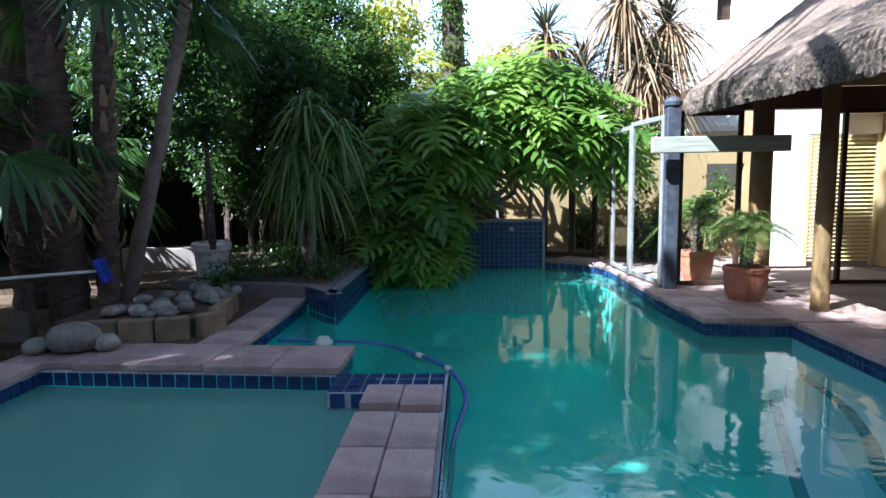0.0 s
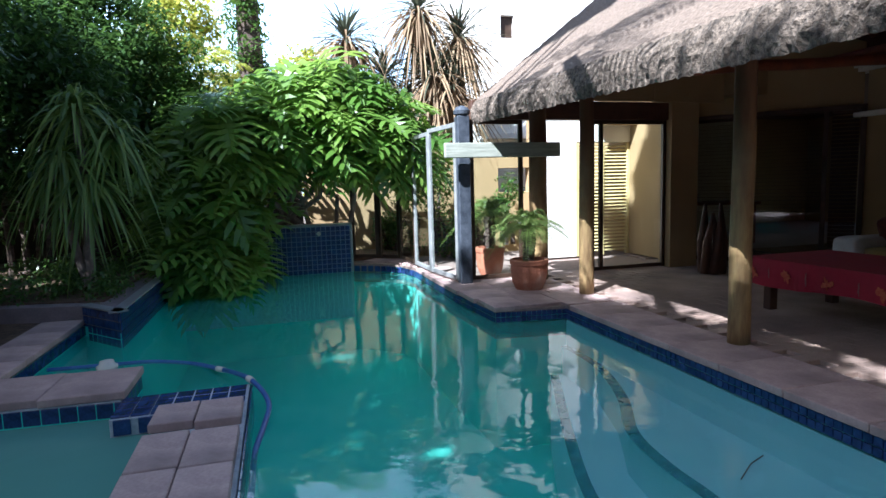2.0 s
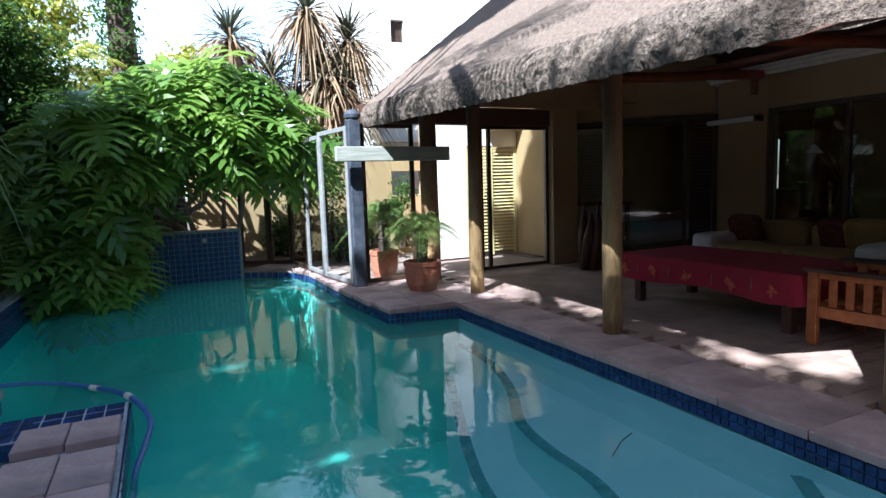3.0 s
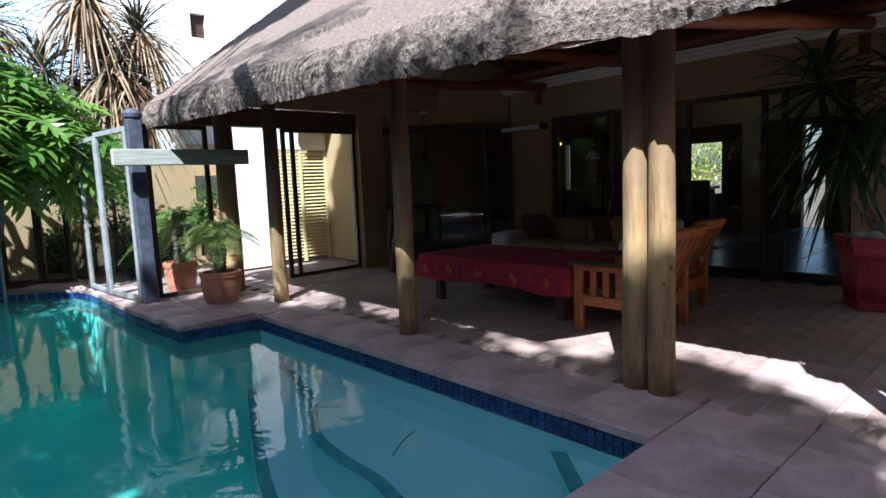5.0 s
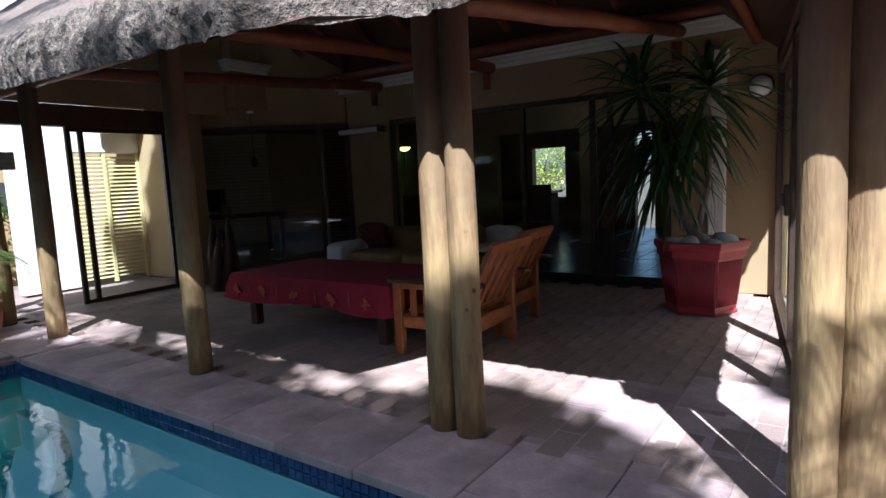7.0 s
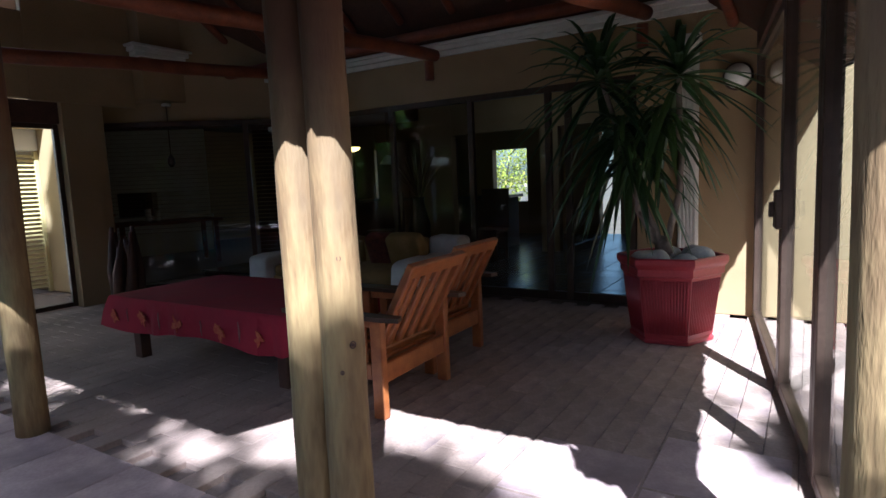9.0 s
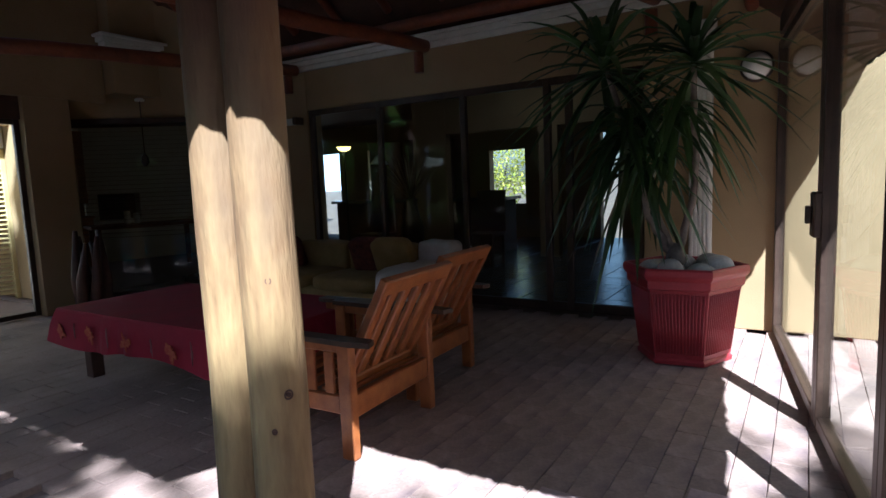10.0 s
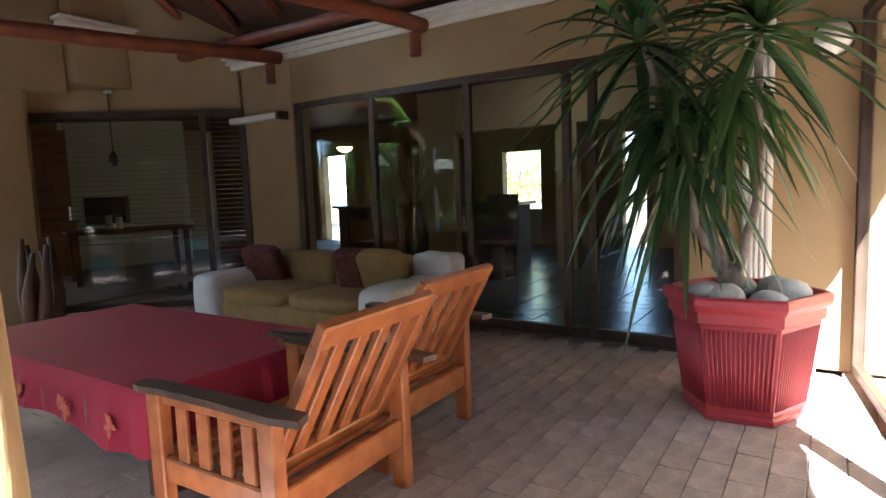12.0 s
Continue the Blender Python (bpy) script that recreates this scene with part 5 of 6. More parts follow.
g = Geo()
prof = ((0.272, 0.0), (0.285, 0.006), (0.288, 0.03), (0.276, 0.042), (0.28, 0.055), (0.333, 0.475), (0.352, 0.488), (0.354, 0.535), (0.374, 0.556), (0.38, 0.572), (0.379, 0.6), (0.37, 0.612), (0.348, 0.612), (0.34, 0.56), (0.31, 0.52))
verts = [v for r, z in prof for v in hexa(r, z)]
g.add(verts, [(i * 6 + k, i * 6 + (k + 1) % 6, (i + 1) * 6 + (k + 1) % 6, (i + 1) * 6 + k) for i in range(len(prof) - 1) for k in range(6)] + [tuple(range(5, -1, -1))])
part("pot", g, M_REDPOT, pot)
g = Geo()
for k in range(6):
    a0, a1 = math.tau * (k + 0.5) / 6, math.tau * (k + 1.5) / 6
    for i in range(15):
        s = (i + 1) / 16
        p0 = Vector((0.283 * math.cos(a0), 0.283 * math.sin(a0), 0.075)).lerp(Vector((0.283 * math.cos(a1), 0.283 * math.sin(a1), 0.075)), s)
        p1 = Vector((0.331 * math.cos(a0), 0.331 * math.sin(a0), 0.455)).lerp(Vector((0.331 * math.cos(a1), 0.331 * math.sin(a1), 0.455)), s)
        g.tube([p0, p1], [0.006, 0.0072], 6)
part("ribs", g, M_REDPOT, pot, smooth=True)
g = Geo()
g.add(hexa(0.335, 0.53), [tuple(range(6))])
part("soil", g, M_SOIL, pot)


def stone(at, r, label, group, seed, m=None):
    g = Geo()
    sq = RND.uniform(0.6, 0.85)
    prof = [(math.cos(-math.pi / 2 + math.pi * i / 8), math.sin(-math.pi / 2 + math.pi * i / 8)) for i in range(9)]
    g.lathe([(max(c, 0.02), s) for c, s in prof], 14)
    g.v = [tuple(Vector((x * r * 1.15, y * r, z * r * sq)) * (1 + 0.14 * noise.noise((x * 1.2 + seed, y * 1.2, z * 1.2)))) for x, y, z in g.v]
    ob = part("stone", g, m or M_STONE, None, label, True)
    ob.matrix_basis = pose(at[0], at[1], at[2] + r * sq * 0.92, 0, 0, seed * 57)
    return tagged(ob, category="stone", group=group)


for i in range(7):
    a = i * 0.9 + 0.2
    stone((6.36 + 0.2 * math.cos(a), 0.76 + 0.2 * math.sin(a), 0.535), RND.uniform(0.07, 0.095), "smooth pale round pebble in the red planter", "pebbles in the planter", i + 0.5, M_PEBBLE)

yu = thing("potted_yucca", (6.38, 0.78, 0.52), "tall branching yucca with dark sword leaves in a red planter", "plant")
g = Geo()
bent_trunk(g, [(0, 0, 0), (0.0, 0.02, 0.14), (0.02, -0.08, 0.55), (0.05, -0.06, 1.35)], 0.028, 0.019, 10, 0.06)
bent_trunk(g, [(0, 0, 0.02), (0.0, 0.06, 0.18), (0.02, 0.22, 0.55), (0.02, 0.48, 1.38)], 0.027, 0.019, 10, 0.06)
bent_trunk(g, [(0.01, 0.05, 0.12), (-0.05, 0.2, 0.4), (-0.06, 0.22, 0.72)], 0.026, 0.018, 9, 0.06)
g.tube([(0.01, 0.03, 0.08), (0.02, 0.04, 0.16), (0.02, 0.02, 0.2)], [0.065, 0.06, 0.04], 10)
part("trunk", g, M_GREYBARK, yu, "pale bare branching trunk", True)
g = Geo()
rosette(g, (0.05, -0.06, 1.42), 54, 0.8, 0.033, 0.5, -0.7, 1.35)
rosette(g, (0.02, 0.5, 1.45), 58, 0.84, 0.033, 0.5, -0.75, 1.35)
rosette(g, (-0.06, 0.26, 0.82), 46, 0.58, 0.03, 0.95, -0.9, 1.2)
rosette(g, (0.0, 0.34, 1.05), 48, 0.62, 0.031, 0.9, -0.9, 0.9)
rosette(g, (0.04, 0.02, 1.12), 44, 0.52, 0.026, 1.0, -0.9, 0.6)
part("leaves", g, leafy("yucca_leaf", (0.018, 0.046, 0.016), (0.06, 0.115, 0.035), 0.33, 0.22), yu)

# terracotta pots with small palms
M_LEAF_DATE = leafy("date_palm_leaf", (0.08, 0.14, 0.03), (0.2, 0.27, 0.07), 0.45)

def terracotta_palm(at, rad, h, label, scale):
    p = thing("terracotta_pot", at, label, "planter", "terracotta pots by the pool")
    g = Geo()
    g.lathe([(rad * 0.72, 0), (rad * 0.9, h * 0.25), (rad * 0.98, h * 0.6), (rad * 0.97, h * 0.82), (rad * 1.03, h * 0.84), (rad * 1.04, h * 0.97), (rad * 0.98, h), (rad * 0.88, h), (rad * 0.86, h * 0.86)], 32, (0, 0, 0), 0.01)
    part("pot", g, M_TERRA, p, smooth=False)
    q = thing("potted_palm", (at[0], at[1], at[2] + h * 0.86), "small feathery pygmy date palm in a terracotta pot", "palm", "potted palms by the pool")
    g = Geo()
    bent_trunk(g, [(0, 0, 0), (0.01, 0, 0.2 * scale), (0, 0.01, 0.4 * scale)], 0.06, 0.075, 12, 0.2, 20)
    part("trunk", g, M_BARK, q)
    g = Geo()
    for i in range(44):
        frond(g, (0, 0, 0.4 * scale), i * 2.4, RND.uniform(0.1, 1.5), 0.58 * scale * RND.uniform(0.7, 1.1), 0.13, 30, 0.75, 0.003)
    part("fronds", g, M_LEAF_DATE, q)


terracotta_palm((2.82, 5.95, 0), 0.21, 0.34, "round terracotta pot with sun patches on the paving", 1.0)
terracotta_palm((2.8, 7.15, 0), 0.19, 0.36, "round terracotta pot behind the glass screen", 1.15)

# white pot with a clipped tree in the corner bed
p = thing("white_pot", (-3.1, 6.95, 0.0), "whitewashed tapered pot with a terracotta rim in the garden bed", "planter")
g = Geo()
g.lathe([(0.15, 0), (0.17, 0.1), (0.2, 0.4), (0.21, 0.44), (0.23, 0.45), (0.235, 0.53), (0.22, 0.55), (0.19, 0.55), (0.185, 0.46)], 28)
part("pot", g, M_WHITEPOT, p)
g = Geo()
g.lathe([(0.02, 0.49), (0.188, 0.48)], 28)
part("soil", g, M_TERRA, p)
bush("potted_tree", "small slender tree growing in a white pot", [((0, 0, 1.7), (0.5, 0.4, 0.6)), ((0.1, 0, 2.4), (0.7, 0.5, 0.8)), ((-0.1, 0.1, 3.1), (0.7, 0.5, 0.7))], 1500, 0.09, M_LEAF_DARK, (-3.1, 6.95, 0.48), 1, "tree")

# stones and the low block wall of the corner bed
stone((-2.95, 4.16, 0.0), 0.17, "large smooth grey boulder by the spa", "boulders by the spa", 3.3)
stone((-3.2, 4.12, 0.0), 0.1, "pale smooth boulder by the spa", "boulders by the spa", 5.1)
stone((-2.72, 4.2, 0.0), 0.085, "pale smooth boulder by the spa", "boulders by the spa", 6.7)
for i in range(34):
    x, y = RND.uniform(-3.25, -2.42), RND.uniform(4.62, 5.9)
    stone((x + 0.1, y, 0.13), RND.uniform(0.04, 0.085), "rounded garden stone in the corner bed", "stones in the corner bed", i * 1.37)
M_SAND = surf("sandy_block", (0.2, 0.14, 0.085), (0.32, 0.235, 0.15), 10, 0.85, 0.25, vary=0.15)
lw = thing("block_edging", (0, 0, 0), "low edging of sandy concrete blocks round the stones", "wall")
for i, (x, y, tn) in enumerate(((-2.66, 4.5, 14), (-2.4, 4.57, 16), (-2.16, 4.75, 62), (-2.22, 5.02, 100), (-2.27, 5.29, 100), (-2.32, 5.56, 100), (-2.92, 4.46, 5))):
    g = Geo()
    g.box(-0.128, -0.05, -0.03, 0.128, 0.05, 0.17, 0.012)
    part("block", g, M_SAND, lw, turn=pose(x, y, 0, 0, 0, tn))
g = Geo()
g.prism([(-3.4, 4.55), (-2.2, 4.68), (-2.36, 5.75), (-3.4, 6.1)], -0.02, 0.13)
structure("garden_stone_bed", g, M_SOIL, "raised soil under the garden stones")

# hose and floating dispenser
ho = thing("pool_hose", (0, 0, 0), "long blue pool cleaner hose floating and over the weir", "hose")
pts = [(-1.7, 5.05, WATER_Z), (-1.27, 5.02, WATER_Z), (-0.93, 4.99, WATER_Z), (-0.61, 4.81, WATER_Z), (-0.39, 4.46, -0.12), (-0.23, 4.09, -0.06), (-0.12, 3.78, -0.02), (-0.04, 3.59, -0.05), (-0.01, 3.47, -0.1), (-0.04, 3.27, -0.14), (-0.08, 3.01, -0.17), (-0.085, 2.71, -0.185), (-0.09, 2.3, -0.2), (-0.08, 1.2, -0.22)]


def smooth_path(pts, n=6):
    out = []
    for i in range(len(pts) - 1):
        p0, p1, p2, p3 = (Vector(pts[max(i - 1, 0)]), Vector(pts[i]), Vector(pts[i + 1]), Vector(pts[min(i + 2, len(pts) - 1)]))
        for k in range(n):
            t = k / n
            out.append(0.5 * (2 * p1 + (p2 - p0) * t + (2 * p0 - 5 * p1 + 4 * p2 - p3) * t * t + (3 * p1 - p0 - 3 * p2 + p3) * t ** 3))
    return out + [Vector(pts[-1])]


path = smooth_path(pts, 10)
g = Geo()
g.tube(path, [0.016 + 0.0012 * (i % 2) for i in range(len(path))], 10)
part("tube", g, surf("faded_blue_hose", (0.03, 0.09, 0.3), (0.07, 0.16, 0.42), 12, 0.45, 0.05), ho, smooth=True)
for k in (40, 58):
    g = Geo()
    g.tube(path[k:k + 4], 0.021, 12)
    part("cuff", g, M_CREAM, ho, "white joining cuff", True)
fl = thing("chlorine_floater", (-1.25, 4.93, WATER_Z), "white floating chlorine dispenser", "dispenser")
g = Geo()
g.lathe([(0.05, -0.03), (0.075, -0.005), (0.078, 0.02), (0.055, 0.035), (0.05, 0.06), (0.01, 0.065)], 20)
part("body", g, M_CREAM, fl, smooth=True)
jet = thing("pool_jet", (0.72, 9.255, 0.48), "round white pool inlet fitting on the mosaic wall", "fitting")
g = Geo()
g.m = pose(0, 0, 0, 90)
g.lathe([(0.035, 0), (0.034, 0.015), (0.018, 0.018), (0.014, 0.008)], 18)
part("ring", g, M_CREAM, jet)
wand = Geo()
wand.tube([(2.05, 1.95, WATER_Z + 0.006), (2.2, 2.05, WATER_Z + 0.008), (2.32, 2.1, WATER_Z + 0.006)], 0.003, 6)
tagged(part("twig", wand, M_DARKWOOD, None, "thin dark twig floating on the water"), category="twig")

# ---- rooms behind the glass ----
bush("lime_shrub", "sunlit yellow-green shrub outside the kitchen window", [((0, 0, 0.9), (0.7, 1.2, 0.9)), ((0.2, 0.3, 1.9), (0.7, 1.3, 0.8))], 1400, 0.12, M_LEAF_LIME, (16.2, 6.5, -0.3), 4)
bar = thing("kitchen_counter", (11.2, 4.6, 0), "long dark kitchen counter inside the house", "counter")
g = Geo()
g.box(-0.3, -0.3, 0, 0.3, 3.2, 0.86)
part("body", g, M_DARKWOOD, bar)
g = Geo()
g.box(-0.4, -0.35, 0.86, 0.4, 3.25, 0.91)
part("worktop", g, surf("dark_granite", (0.03, 0.028, 0.026), (0.08, 0.075, 0.07), 40, 0.15, 0.0), bar)
cab = thing("tall_cabinet", (12.9, 7.4, 0), "dark tall cabinet against the far wall", "cabinet")
g = Geo()
g.box(-0.3, -0.9, 0, 0.3, 0.9, 2.1)
part("body", g, M_DARKWOOD, cab)
for y in (-0.88, 0.02):
    g = Geo()
    g.box(-0.325, y, 0.08, -0.3, y + 0.86, 2.05)
    part("door", g, M_DARKWOOD, cab)
fp = thing("floor_lamp", (10.4, 7.1, 0), "dark floor lamp with a lit yellow bowl", "lamp")
g = Geo()
g.lathe([(0.16, 0), (0.16, 0.02), (0.02, 0.04), (0.014, 1.8)], 18)
part("stand", g, M_FRAME, fp)
g = Geo()
g.lathe([(0.03, 1.8), (0.1, 1.83), (0.13, 1.88)], 20)
part("shade", g, glow("warm_bowl", (1.0, 0.66, 0.15), 1.2), fp, "lit yellow bowl shade")
sp = thing("ceiling_spot", (9.5, 3.3, 2.57), "small lit ceiling downlight indoors", "lamp")
g = Geo()
g.lathe([(0.04, 0.0), (0.045, 0.03)], 14)
part("bulb", g, glow("spot_glow", (1, 0.95, 0.85), 14.0), sp)
for at, lab in (((9.3, 5.6, 0), 0), ((9.6, 3.9, 0), 1)):
    d = thing("dining_chair", at, "dark high-backed dining chair indoors", "chair", "chairs indoors")
    g = Geo()
    g.box(-0.22, -0.22, 0.42, 0.22, 0.22, 0.47)
    part("seat", g, M_DARKWOOD, d)
    g = Geo()
    g.box(0.19, -0.22, 0.47, 0.23, 0.22, 1.05)
    part("backrest", g, M_DARKWOOD, d)
    for x in (-0.2, 0.16):
        for y in (-0.2, 0.16):
            g = Geo()
            g.box(x, y, 0, x + 0.04, y + 0.04, 0.42)
            part("leg", g, M_DARKWOOD, d)
fire = thing("fireplace", (8.75, 10.65, 0), "pale rendered fireplace block with a dark hearth", "fireplace", turn=-16)
for x0, z0, x1, z1 in ((-0.95, 0, -0.75, 2.55), (-0.06, 0, 0.95, 2.55), (-0.75, 0, -0.06, 0.75), (-0.75, 1.22, -0.06, 2.55)):
    g = Geo()
    g.box(x0, 0, z0, x1, 0.5, z1)
    part("breast", g, M_CREAM, fire)
g = Geo()
g.box(-0.745, 0.3, 0.755, -0.065, 0.48, 1.215)
part("hearth", g, M_FRAME, fire, "dark hearth opening")
g = Geo()
g.box(-0.98, -0.06, 0.66, 0.98, 0.0, 0.74, 0.01)
part("mantel", g, M_CREAM, fire)
M_CABINET = surf("orange_brown_cabinet", (0.26, 0.09, 0.03), (0.4, 0.16, 0.055), 5, 0.4, 0.08, stretch=(1, 1, 3))
hutch = thing("wall_unit", (7.42, 10.75, 0), "orange-brown wooden dresser beside the pale fireplace", "cabinet", turn=-10)
for nm, b in (("base", (-0.34, -0.24, 0, 0.34, 0.2, 0.82)), ("counter", (-0.36, -0.27, 0.82, 0.36, 0.2, 0.86)), ("upper_cabinet", (-0.34, -0.08, 1.08, 0.34, 0.2, 2.3)), ("back_panel", (-0.34, 0.17, 0.86, 0.34, 0.2, 1.08))):
    g = Geo()
    g.box(*b, 0.006)
    part(nm, g, M_CABINET, hutch)
for x in (-0.33, 0.01):
    g = Geo()
    g.box(x, -0.1, 1.1, x + 0.32, -0.08, 2.27, 0.004)
    dr = part("door", g, M_CABINET, hutch)
    g = Geo()
    g.tube([(x + 0.05 if x > 0 else x + 0.27, -0.11, 1.3), (x + 0.05 if x > 0 else x + 0.27, -0.11, 1.42)], 0.007, 8)
    part("handle", g, M_FRAME, dr, "dark metal handle")
ct = thing("indoor_table", (7.75, 9.0, 0), "dark red-brown wooden table inside the bay room", "table", turn=-20)
g = Geo()
g.box(-0.8, -0.45, 0.7, 0.8, 0.45, 0.745, 0.006)
part("tabletop", g, M_RAFTER, ct)
for x in (-0.74, 0.67):
    for y in (-0.4, 0.33):
        g = Geo()
        g.box(x, y, 0, x + 0.07, y + 0.07, 0.7)
        part("leg", g, M_RAFTER, ct)
for x, y, h in ((7.5, 9.05, 0.2), (7.62, 9.0, 0.16)):
    cn = thing("candle", (x, y, 0.746), "pale pillar candle on the indoor table", "candle", "candles on the indoor table")
    g = Geo()
    g.lathe([(0.045, 0), (0.045, h), (0.038, h + 0.006), (0.01, h - 0.004)], 16)
    part("wax", g, M_CREAM, cn, smooth=False)
wall("wall_kitchen", [(10.6, 5.1, 0, 10.75, 5.75, 2.6), (10.6, 2.2, 1.95, 10.75, 5.1, 2.6), (10.6, 3.2, 0, 10.75, 3.5, 1.95)], M_WALL, "dim partition wall with a wide opening to the kitchen")
hang = thing("indoor_pendant", (9.5, 5.63, 2.6), "white glass pendant lamp hanging indoors", "lamp")
g = Geo()
g.tube([(0, 0, -0.001), (0, 0, -0.98)], 0.005, 6)
part("cord", g, M_FRAME, hang)
g = Geo()
g.lathe([(0.02, -0.96), (0.05, -0.98), (0.13, -1.09), (0.14, -1.11), (0.125, -1.1)], 24)
part("shade", g, surf("white_glass_shade", (0.7, 0.7, 0.68), (0.8, 0.8, 0.78), 5, 0.25, 0.0), hang, "white glass shade", True)
vase = thing("vase_of_reeds", (9.9, 5.35, 0), "tall dark floor vase with dried reeds indoors", "vase")
g = Geo()
g.lathe([(0.12, 0), (0.17, 0.25), (0.18, 0.5), (0.1, 0.8), (0.09, 0.9), (0.115, 0.95), (0.09, 0.94)], 20)
part("vase", g, M_FRAME, vase, smooth=True)
g = Geo()
for i in range(46):
    blade(g, (0, 0, 0.9), i * 2.4, RND.uniform(0.9, 1.45), RND.uniform(0.7, 1.1), 0.012, 0.2, 4)
part("reeds", g, M_LEAF_DRY, vase)
dw = thing("wood_carving", (5.35, 6.0, 0), "tall rough dark wood carving by the bay window", "sculpture")
for i in range(6):
    a = i * 1.05
    g = Geo()
    g.tube([(0.1 * math.cos(a), 0.1 * math.sin(a), 0), (0.13 * math.cos(a + 0.4), 0.13 * math.sin(a + 0.4), 0.4), (0.1 * math.cos(a + 0.9), 0.1 * math.sin(a + 0.9), 0.75 + 0.06 * (i % 3))], [0.07, 0.05, 0.02], 8)
    part("branch", g, M_DARKWOOD, dw, "", True)


# ---- paving, coping and tiles, piece by piece ----
def piece_mesh(name, w, d, h, bev, m):
    g = Geo()
    g.box(-w / 2, -d / 2, -h, w / 2, d / 2, 0, bev)
    me = g.mesh(name)
    me.materials.append(m)
    return me


def lay(name, me, parent, x, y, z=0.0, rz=0.0, rx=0.0):
    ob = new(name, me)
    ob.matrix_basis = pose(x, y, z, rx, 0, rz)
    ob.parent = parent
    return ob


paving = thing("paving", (0, 0, 0), "reddish-brown clay brick paving of the verandah", kind="structure")
BRICK = piece_mesh("brick", 0.2565, 0.1275, 0.05, 0.003, M_PAVER)
far = Geo()
for j in range(64):
    y = -1.3 + j * 0.13
    for i in range(20):
        x = 3.45 + i * 0.26 + (0.13 if j % 2 else 0)
        if x > 7.1 or y > 6.9 or (y > 5.0 and x < 3.4):
            continue
        z = 0.003 * noise.noise((x * 3, y * 3, 0.5))
        if 4.1 < x < 6.95 and 0.1 < y < 2.55:
            lay("brick", BRICK, paving, x, y, z, RND.uniform(-0.6, 0.6), RND.uniform(-0.4, 0.4))
        else:
            far.m = pose(x, y, z - 0.025, RND.uniform(-0.4, 0.4), 0, RND.uniform(-0.6, 0.6))
            far.box(-0.128, -0.0637, -0.025, 0.128, 0.0637, 0.025, 0.003)
far.m = Matrix.Identity(4)
tagged(part("far_bricks", far, surf("clay_paver_far", (0.27, 0.19, 0.15), (0.42, 0.30, 0.24), 2.6, 0.75, 0.25, stain=(0.19, 0.135, 0.115)), paving), kind="stuff")

coping = thing("coping", (0, 0, 0), "dusty pink slabs edging pool and spa", kind="structure")
SLABS = {}


def slab(x0, y0, x1, y1, z=0.0, rz=0.0):
    key = (round(x1 - x0, 2), round(y1 - y0, 2))
    if key not in SLABS:
        SLABS[key] = piece_mesh("slab", key[0] - 0.007, key[1] - 0.007, 0.05, 0.005, M_COPING)
    return lay("slab", SLABS[key], coping, (x0 + x1) / 2, (y0 + y1) / 2, z + RND.uniform(-0.002, 0.002), rz + RND.uniform(-0.4, 0.4), RND.uniform(-0.2, 0.2))


for i in range(9):
    y = 0.5 + i * 0.5
    slab(2.79, y + 0.45, 3.33, y + 0.95) if y + 0.95 < 5.2 else None
for i in range(2):
    slab(2.08 + i * 0.36, 5.12, 2.44 + i * 0.36, 5.62)
slab(2.8, 5.0, 3.33, 5.62)
for i in range(5):
    y = 5.62 + i * 0.5
    slab(2.0 if y > 6 else 2.03, y, 2.5, y + 0.5, rz=0.5)
for i in range(5):
    slab(2.5 + 0.42 * (i % 2), 5.62 + 0.5 * (i // 2), 2.92 + 0.42 * (i % 2), 6.12 + 0.5 * (i // 2))
for y, x, r in ((8.3, 2.02, 6), (8.75, 1.84, 30), (9.08, 1.52, 48)):
    slab(x, y, x + 0.35, y + 0.45, rz=r)
for i in range(16):
    for j in range(5):
        x, y = -3.6 + 0.5 * i, 0.95 - 0.5 * (j + 1)
        if x < 4.2:
            slab(x + (0.25 if j % 2 else 0), y, x + 0.5 + (0.25 if j % 2 else 0), y + 0.5)
for i in range(7):
    y = 3.45 - 0.425 * (i + 1) + (0.11 if i == 0 else 0)
    slab(-0.615, y, -0.385, y + (0.425 if i else 0.315), 0.0)
    slab(-0.385, y - 0.02, -0.145, y + (0.425 if i else 0.335) - 0.02, 0.0)
for i in range(5):
    slab(-1.33 - 0.48 * (i + 0), 3.76 + 0.03 * i, -0.85 - 0.48 * i, 4.3 + 0.03 * i, 0.004)
for i in range(6):
    slab(-3.32, 0.9 + 0.5 * i, -2.99, 1.4 + 0.5 * i, 0.002)
slab(-3.32, 3.9, -2.99, 4.4, 0.001)
for i in range(4):
    slab(-2.12, 4.33 + 0.47 * i, -1.74, 4.8 + 0.47 * i, 0.0)

tiles = thing("pool_tiles", (0, 0, 0), "dark blue glazed tiles along the waterline", kind="structure")
TILE = piece_mesh("tile", 0.092, 0.092, 0.012, 0.003, M_TILE)
tile_rest = Geo()


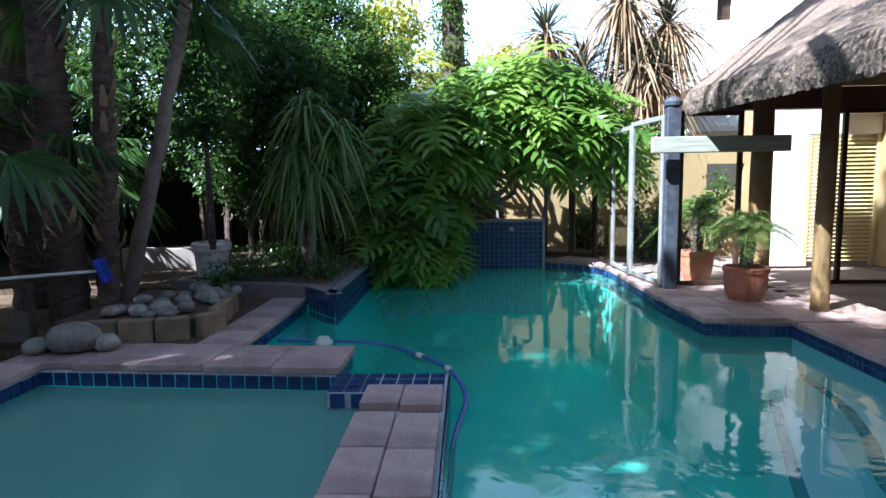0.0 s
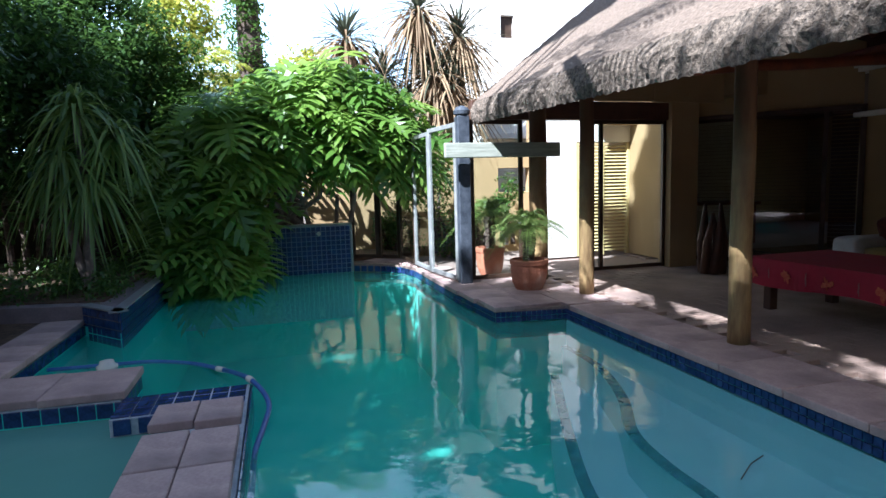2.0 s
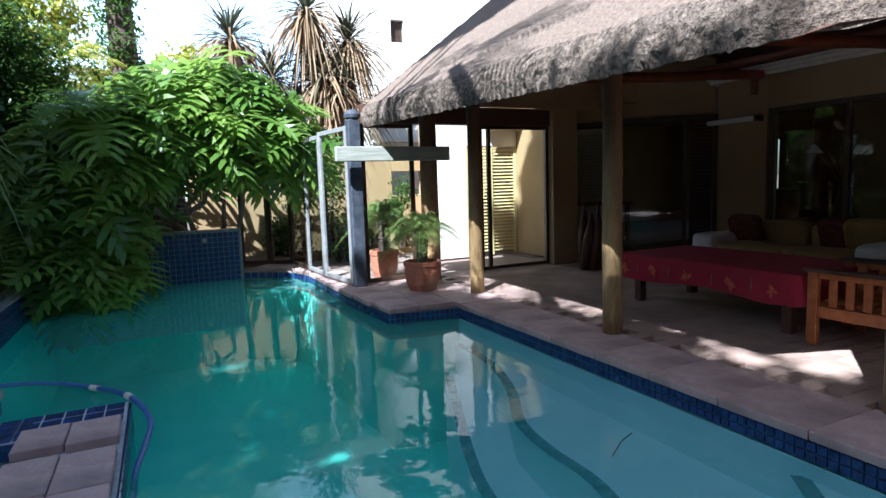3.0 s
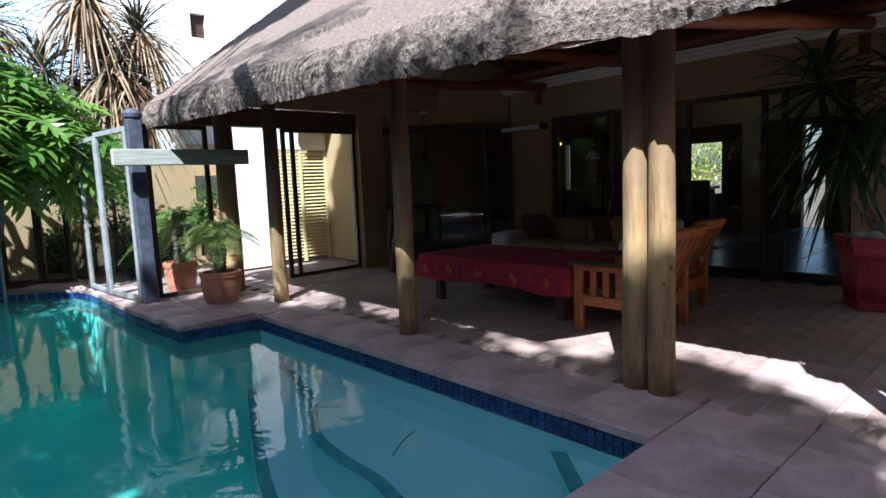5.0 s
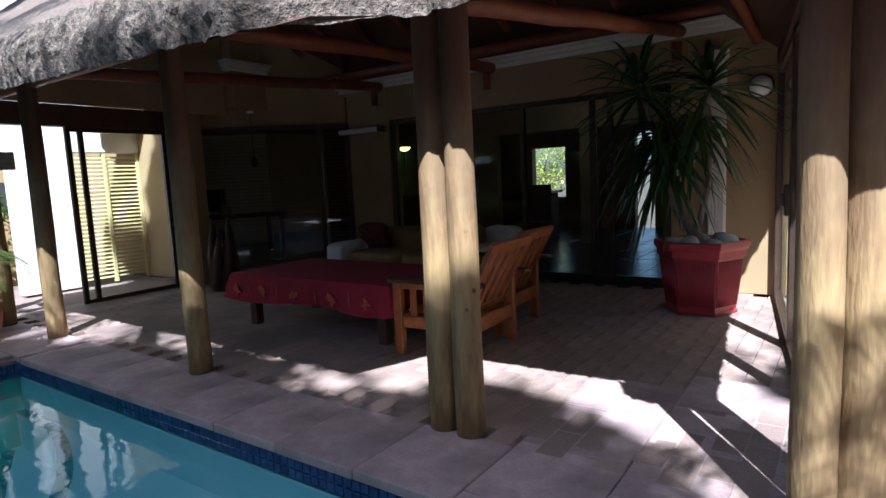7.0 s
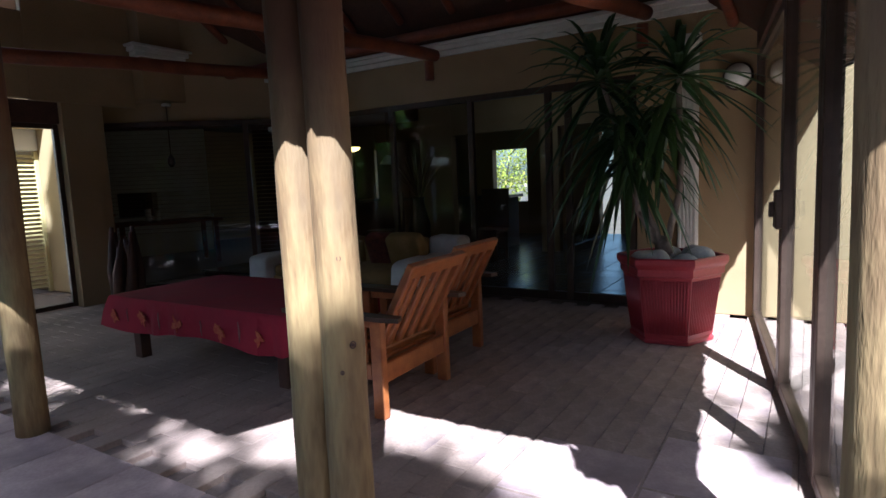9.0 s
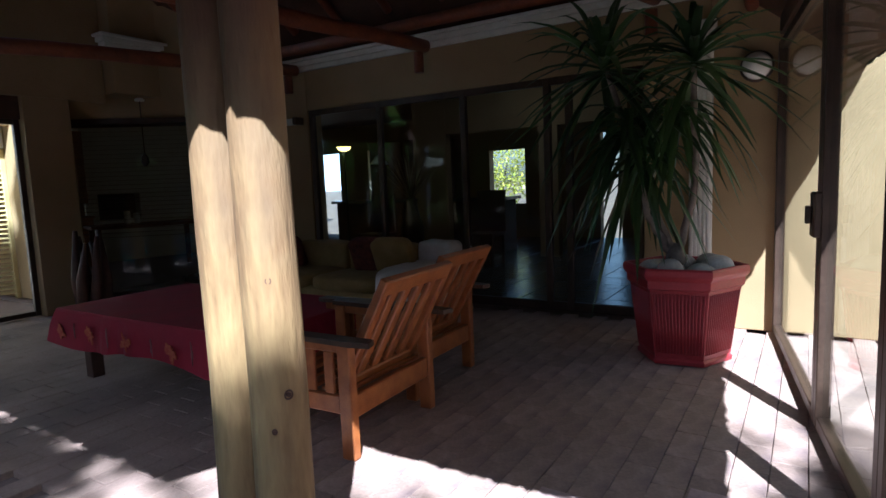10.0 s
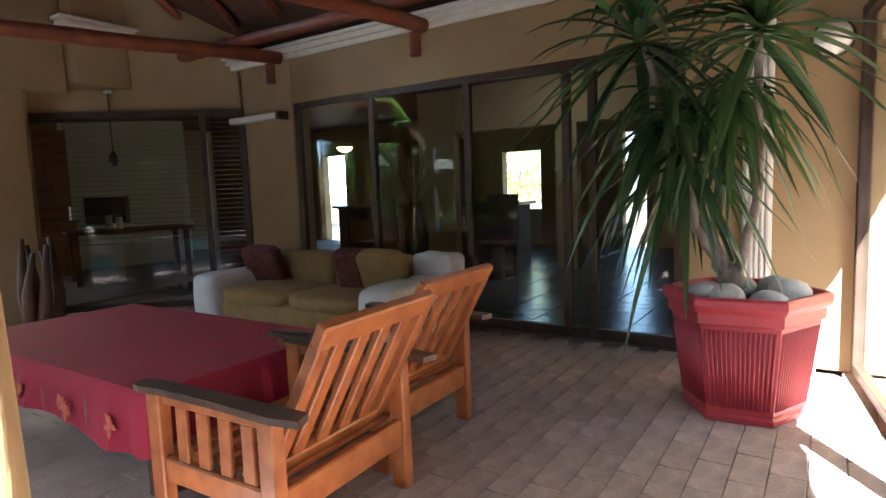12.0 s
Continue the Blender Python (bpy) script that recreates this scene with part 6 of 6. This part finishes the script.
def tile_face(a, b, z_top, rows, near=True, size=0.1):
    """Tiles on the upright face from a to b; they look to the right of that way."""
    (xa, ya), (xb, yb) = a, b
    ln = math.hypot(xb - xa, yb - ya)
    az = math.degrees(math.atan2(yb - ya, xb - xa))
    n = int(ln / size + 0.3)
    for i in range(n):
        for r in range(rows):
            d = (i + 0.5) * ln / n
            x, y = xa + (xb - xa) * d / ln, ya + (yb - ya) * d / ln
            m = pose(x, y, z_top - size * (r + 0.5), 0, 0, az) @ pose(0, -0.012, 0, 90)
            if near:
                ob = new("tile", TILE)
                ob.matrix_basis = m
                ob.parent = tiles
            else:
                k = size / 0.1 * 0.0445
                tile_rest.m = m
                tile_rest.box(-k, -k, -0.012, k, k, 0, 0.002)


tile_face((-3.0, 3.87), (-0.62, 3.745), -0.055, 1)
tile_face((-3.0, 1.6), (-3.0, 3.87), -0.055, 1, False)
tile_face((-0.125, 1.6), (-0.125, 3.8), -0.055, 2)
tile_face((-1.75, 6.2), (-1.32, 5.705), 0.125, 4, False, 0.082)
tile_face((-1.318, 5.7), (-1.318, 9.3), 0.125, 4, False, 0.082)
tile_face((2.818, 5.05), (2.818, 0.95), -0.053, 2, False, 0.052)
tile_face((2.1, 5.152), (2.82, 5.052), -0.053, 2, False, 0.052)
tile_face((2.03, 6.3), (2.1, 5.15), -0.053, 2, False, 0.052)
tile_face((2.022, 8.3), (2.032, 6.3), -0.055, 1, False)
tile_face((1.92, 8.7), (2.02, 8.3), -0.055, 1, False)
tile_face((1.65, 9.02), (1.92, 8.7), -0.055, 1, False)
tile_face((1.25, 9.25), (1.65, 9.02), -0.055, 1, False)
tile_face((-1.75, 4.35), (-1.75, 6.18), -0.055, 1, False)
tile_face((-1.3, 9.275), (1.21, 9.275), 0.59, 10, False, 0.075)
tile_face((-0.87, 3.448), (-0.61, 3.448), -0.055, 1, False)
tile_face((-0.876, 3.76), (-0.876, 4.27), -0.055, 1, False)
# flat tiles on top of the weir
for i in range(7):
    for j in range(3):
        tile_rest.m = pose(-0.82 + 0.104 * i, 3.5 + 0.11 * j + 0.02, -0.048)
        tile_rest.box(-0.048, -0.05, -0.012, 0.048, 0.05, 0, 0.002)
tile_rest.m = Matrix.Identity(4)
tagged(part("small_tiles", tile_rest, M_TILE, tiles, "small dark blue mosaic tiles"), kind="stuff")
# dark tile lines along the edges of the steps in the water
lines = Geo()
for pts, z in (([(x + 0.03, y) for x, y in SHELF_EDGE], -0.416), ([(x + 0.05, y) for x, y in STEP_EDGE], -0.696), ([(2.79, 1.48), (2.62, 1.28), (2.45, 1.08)], -0.236)):
    pp = smooth_path([(x, y, z) for x, y in pts], 6)
    for a, b in zip(pp, pp[1:]):
        s = Vector((-(b - a).y, (b - a).x, 0)).normalized() * 0.042
        lines.add([a - s, b - s, b + s, a + s], [(0, 1, 2, 3)])
tagged(part("step_line", lines, M_TILE, tiles, "dark blue tile line under water"), kind="stuff")

# slate floor of the room behind the doors
slate = thing("slate_floor", (0, 0, 0), "dark polished slate floor tiles indoors", kind="structure")
SLATE = piece_mesh("tile", 0.392, 0.392, 0.02, 0.003, surf("polished_slate", (0.06, 0.062, 0.06), (0.13, 0.13, 0.12), 4, 0.22, 0.12, vary=0.3))
for i in range(15):
    for j in range(19):
        lay("tile", SLATE, slate, 7.63 + i * 0.4, 0.3 + j * 0.4, 0.012 + RND.uniform(-0.001, 0.001))
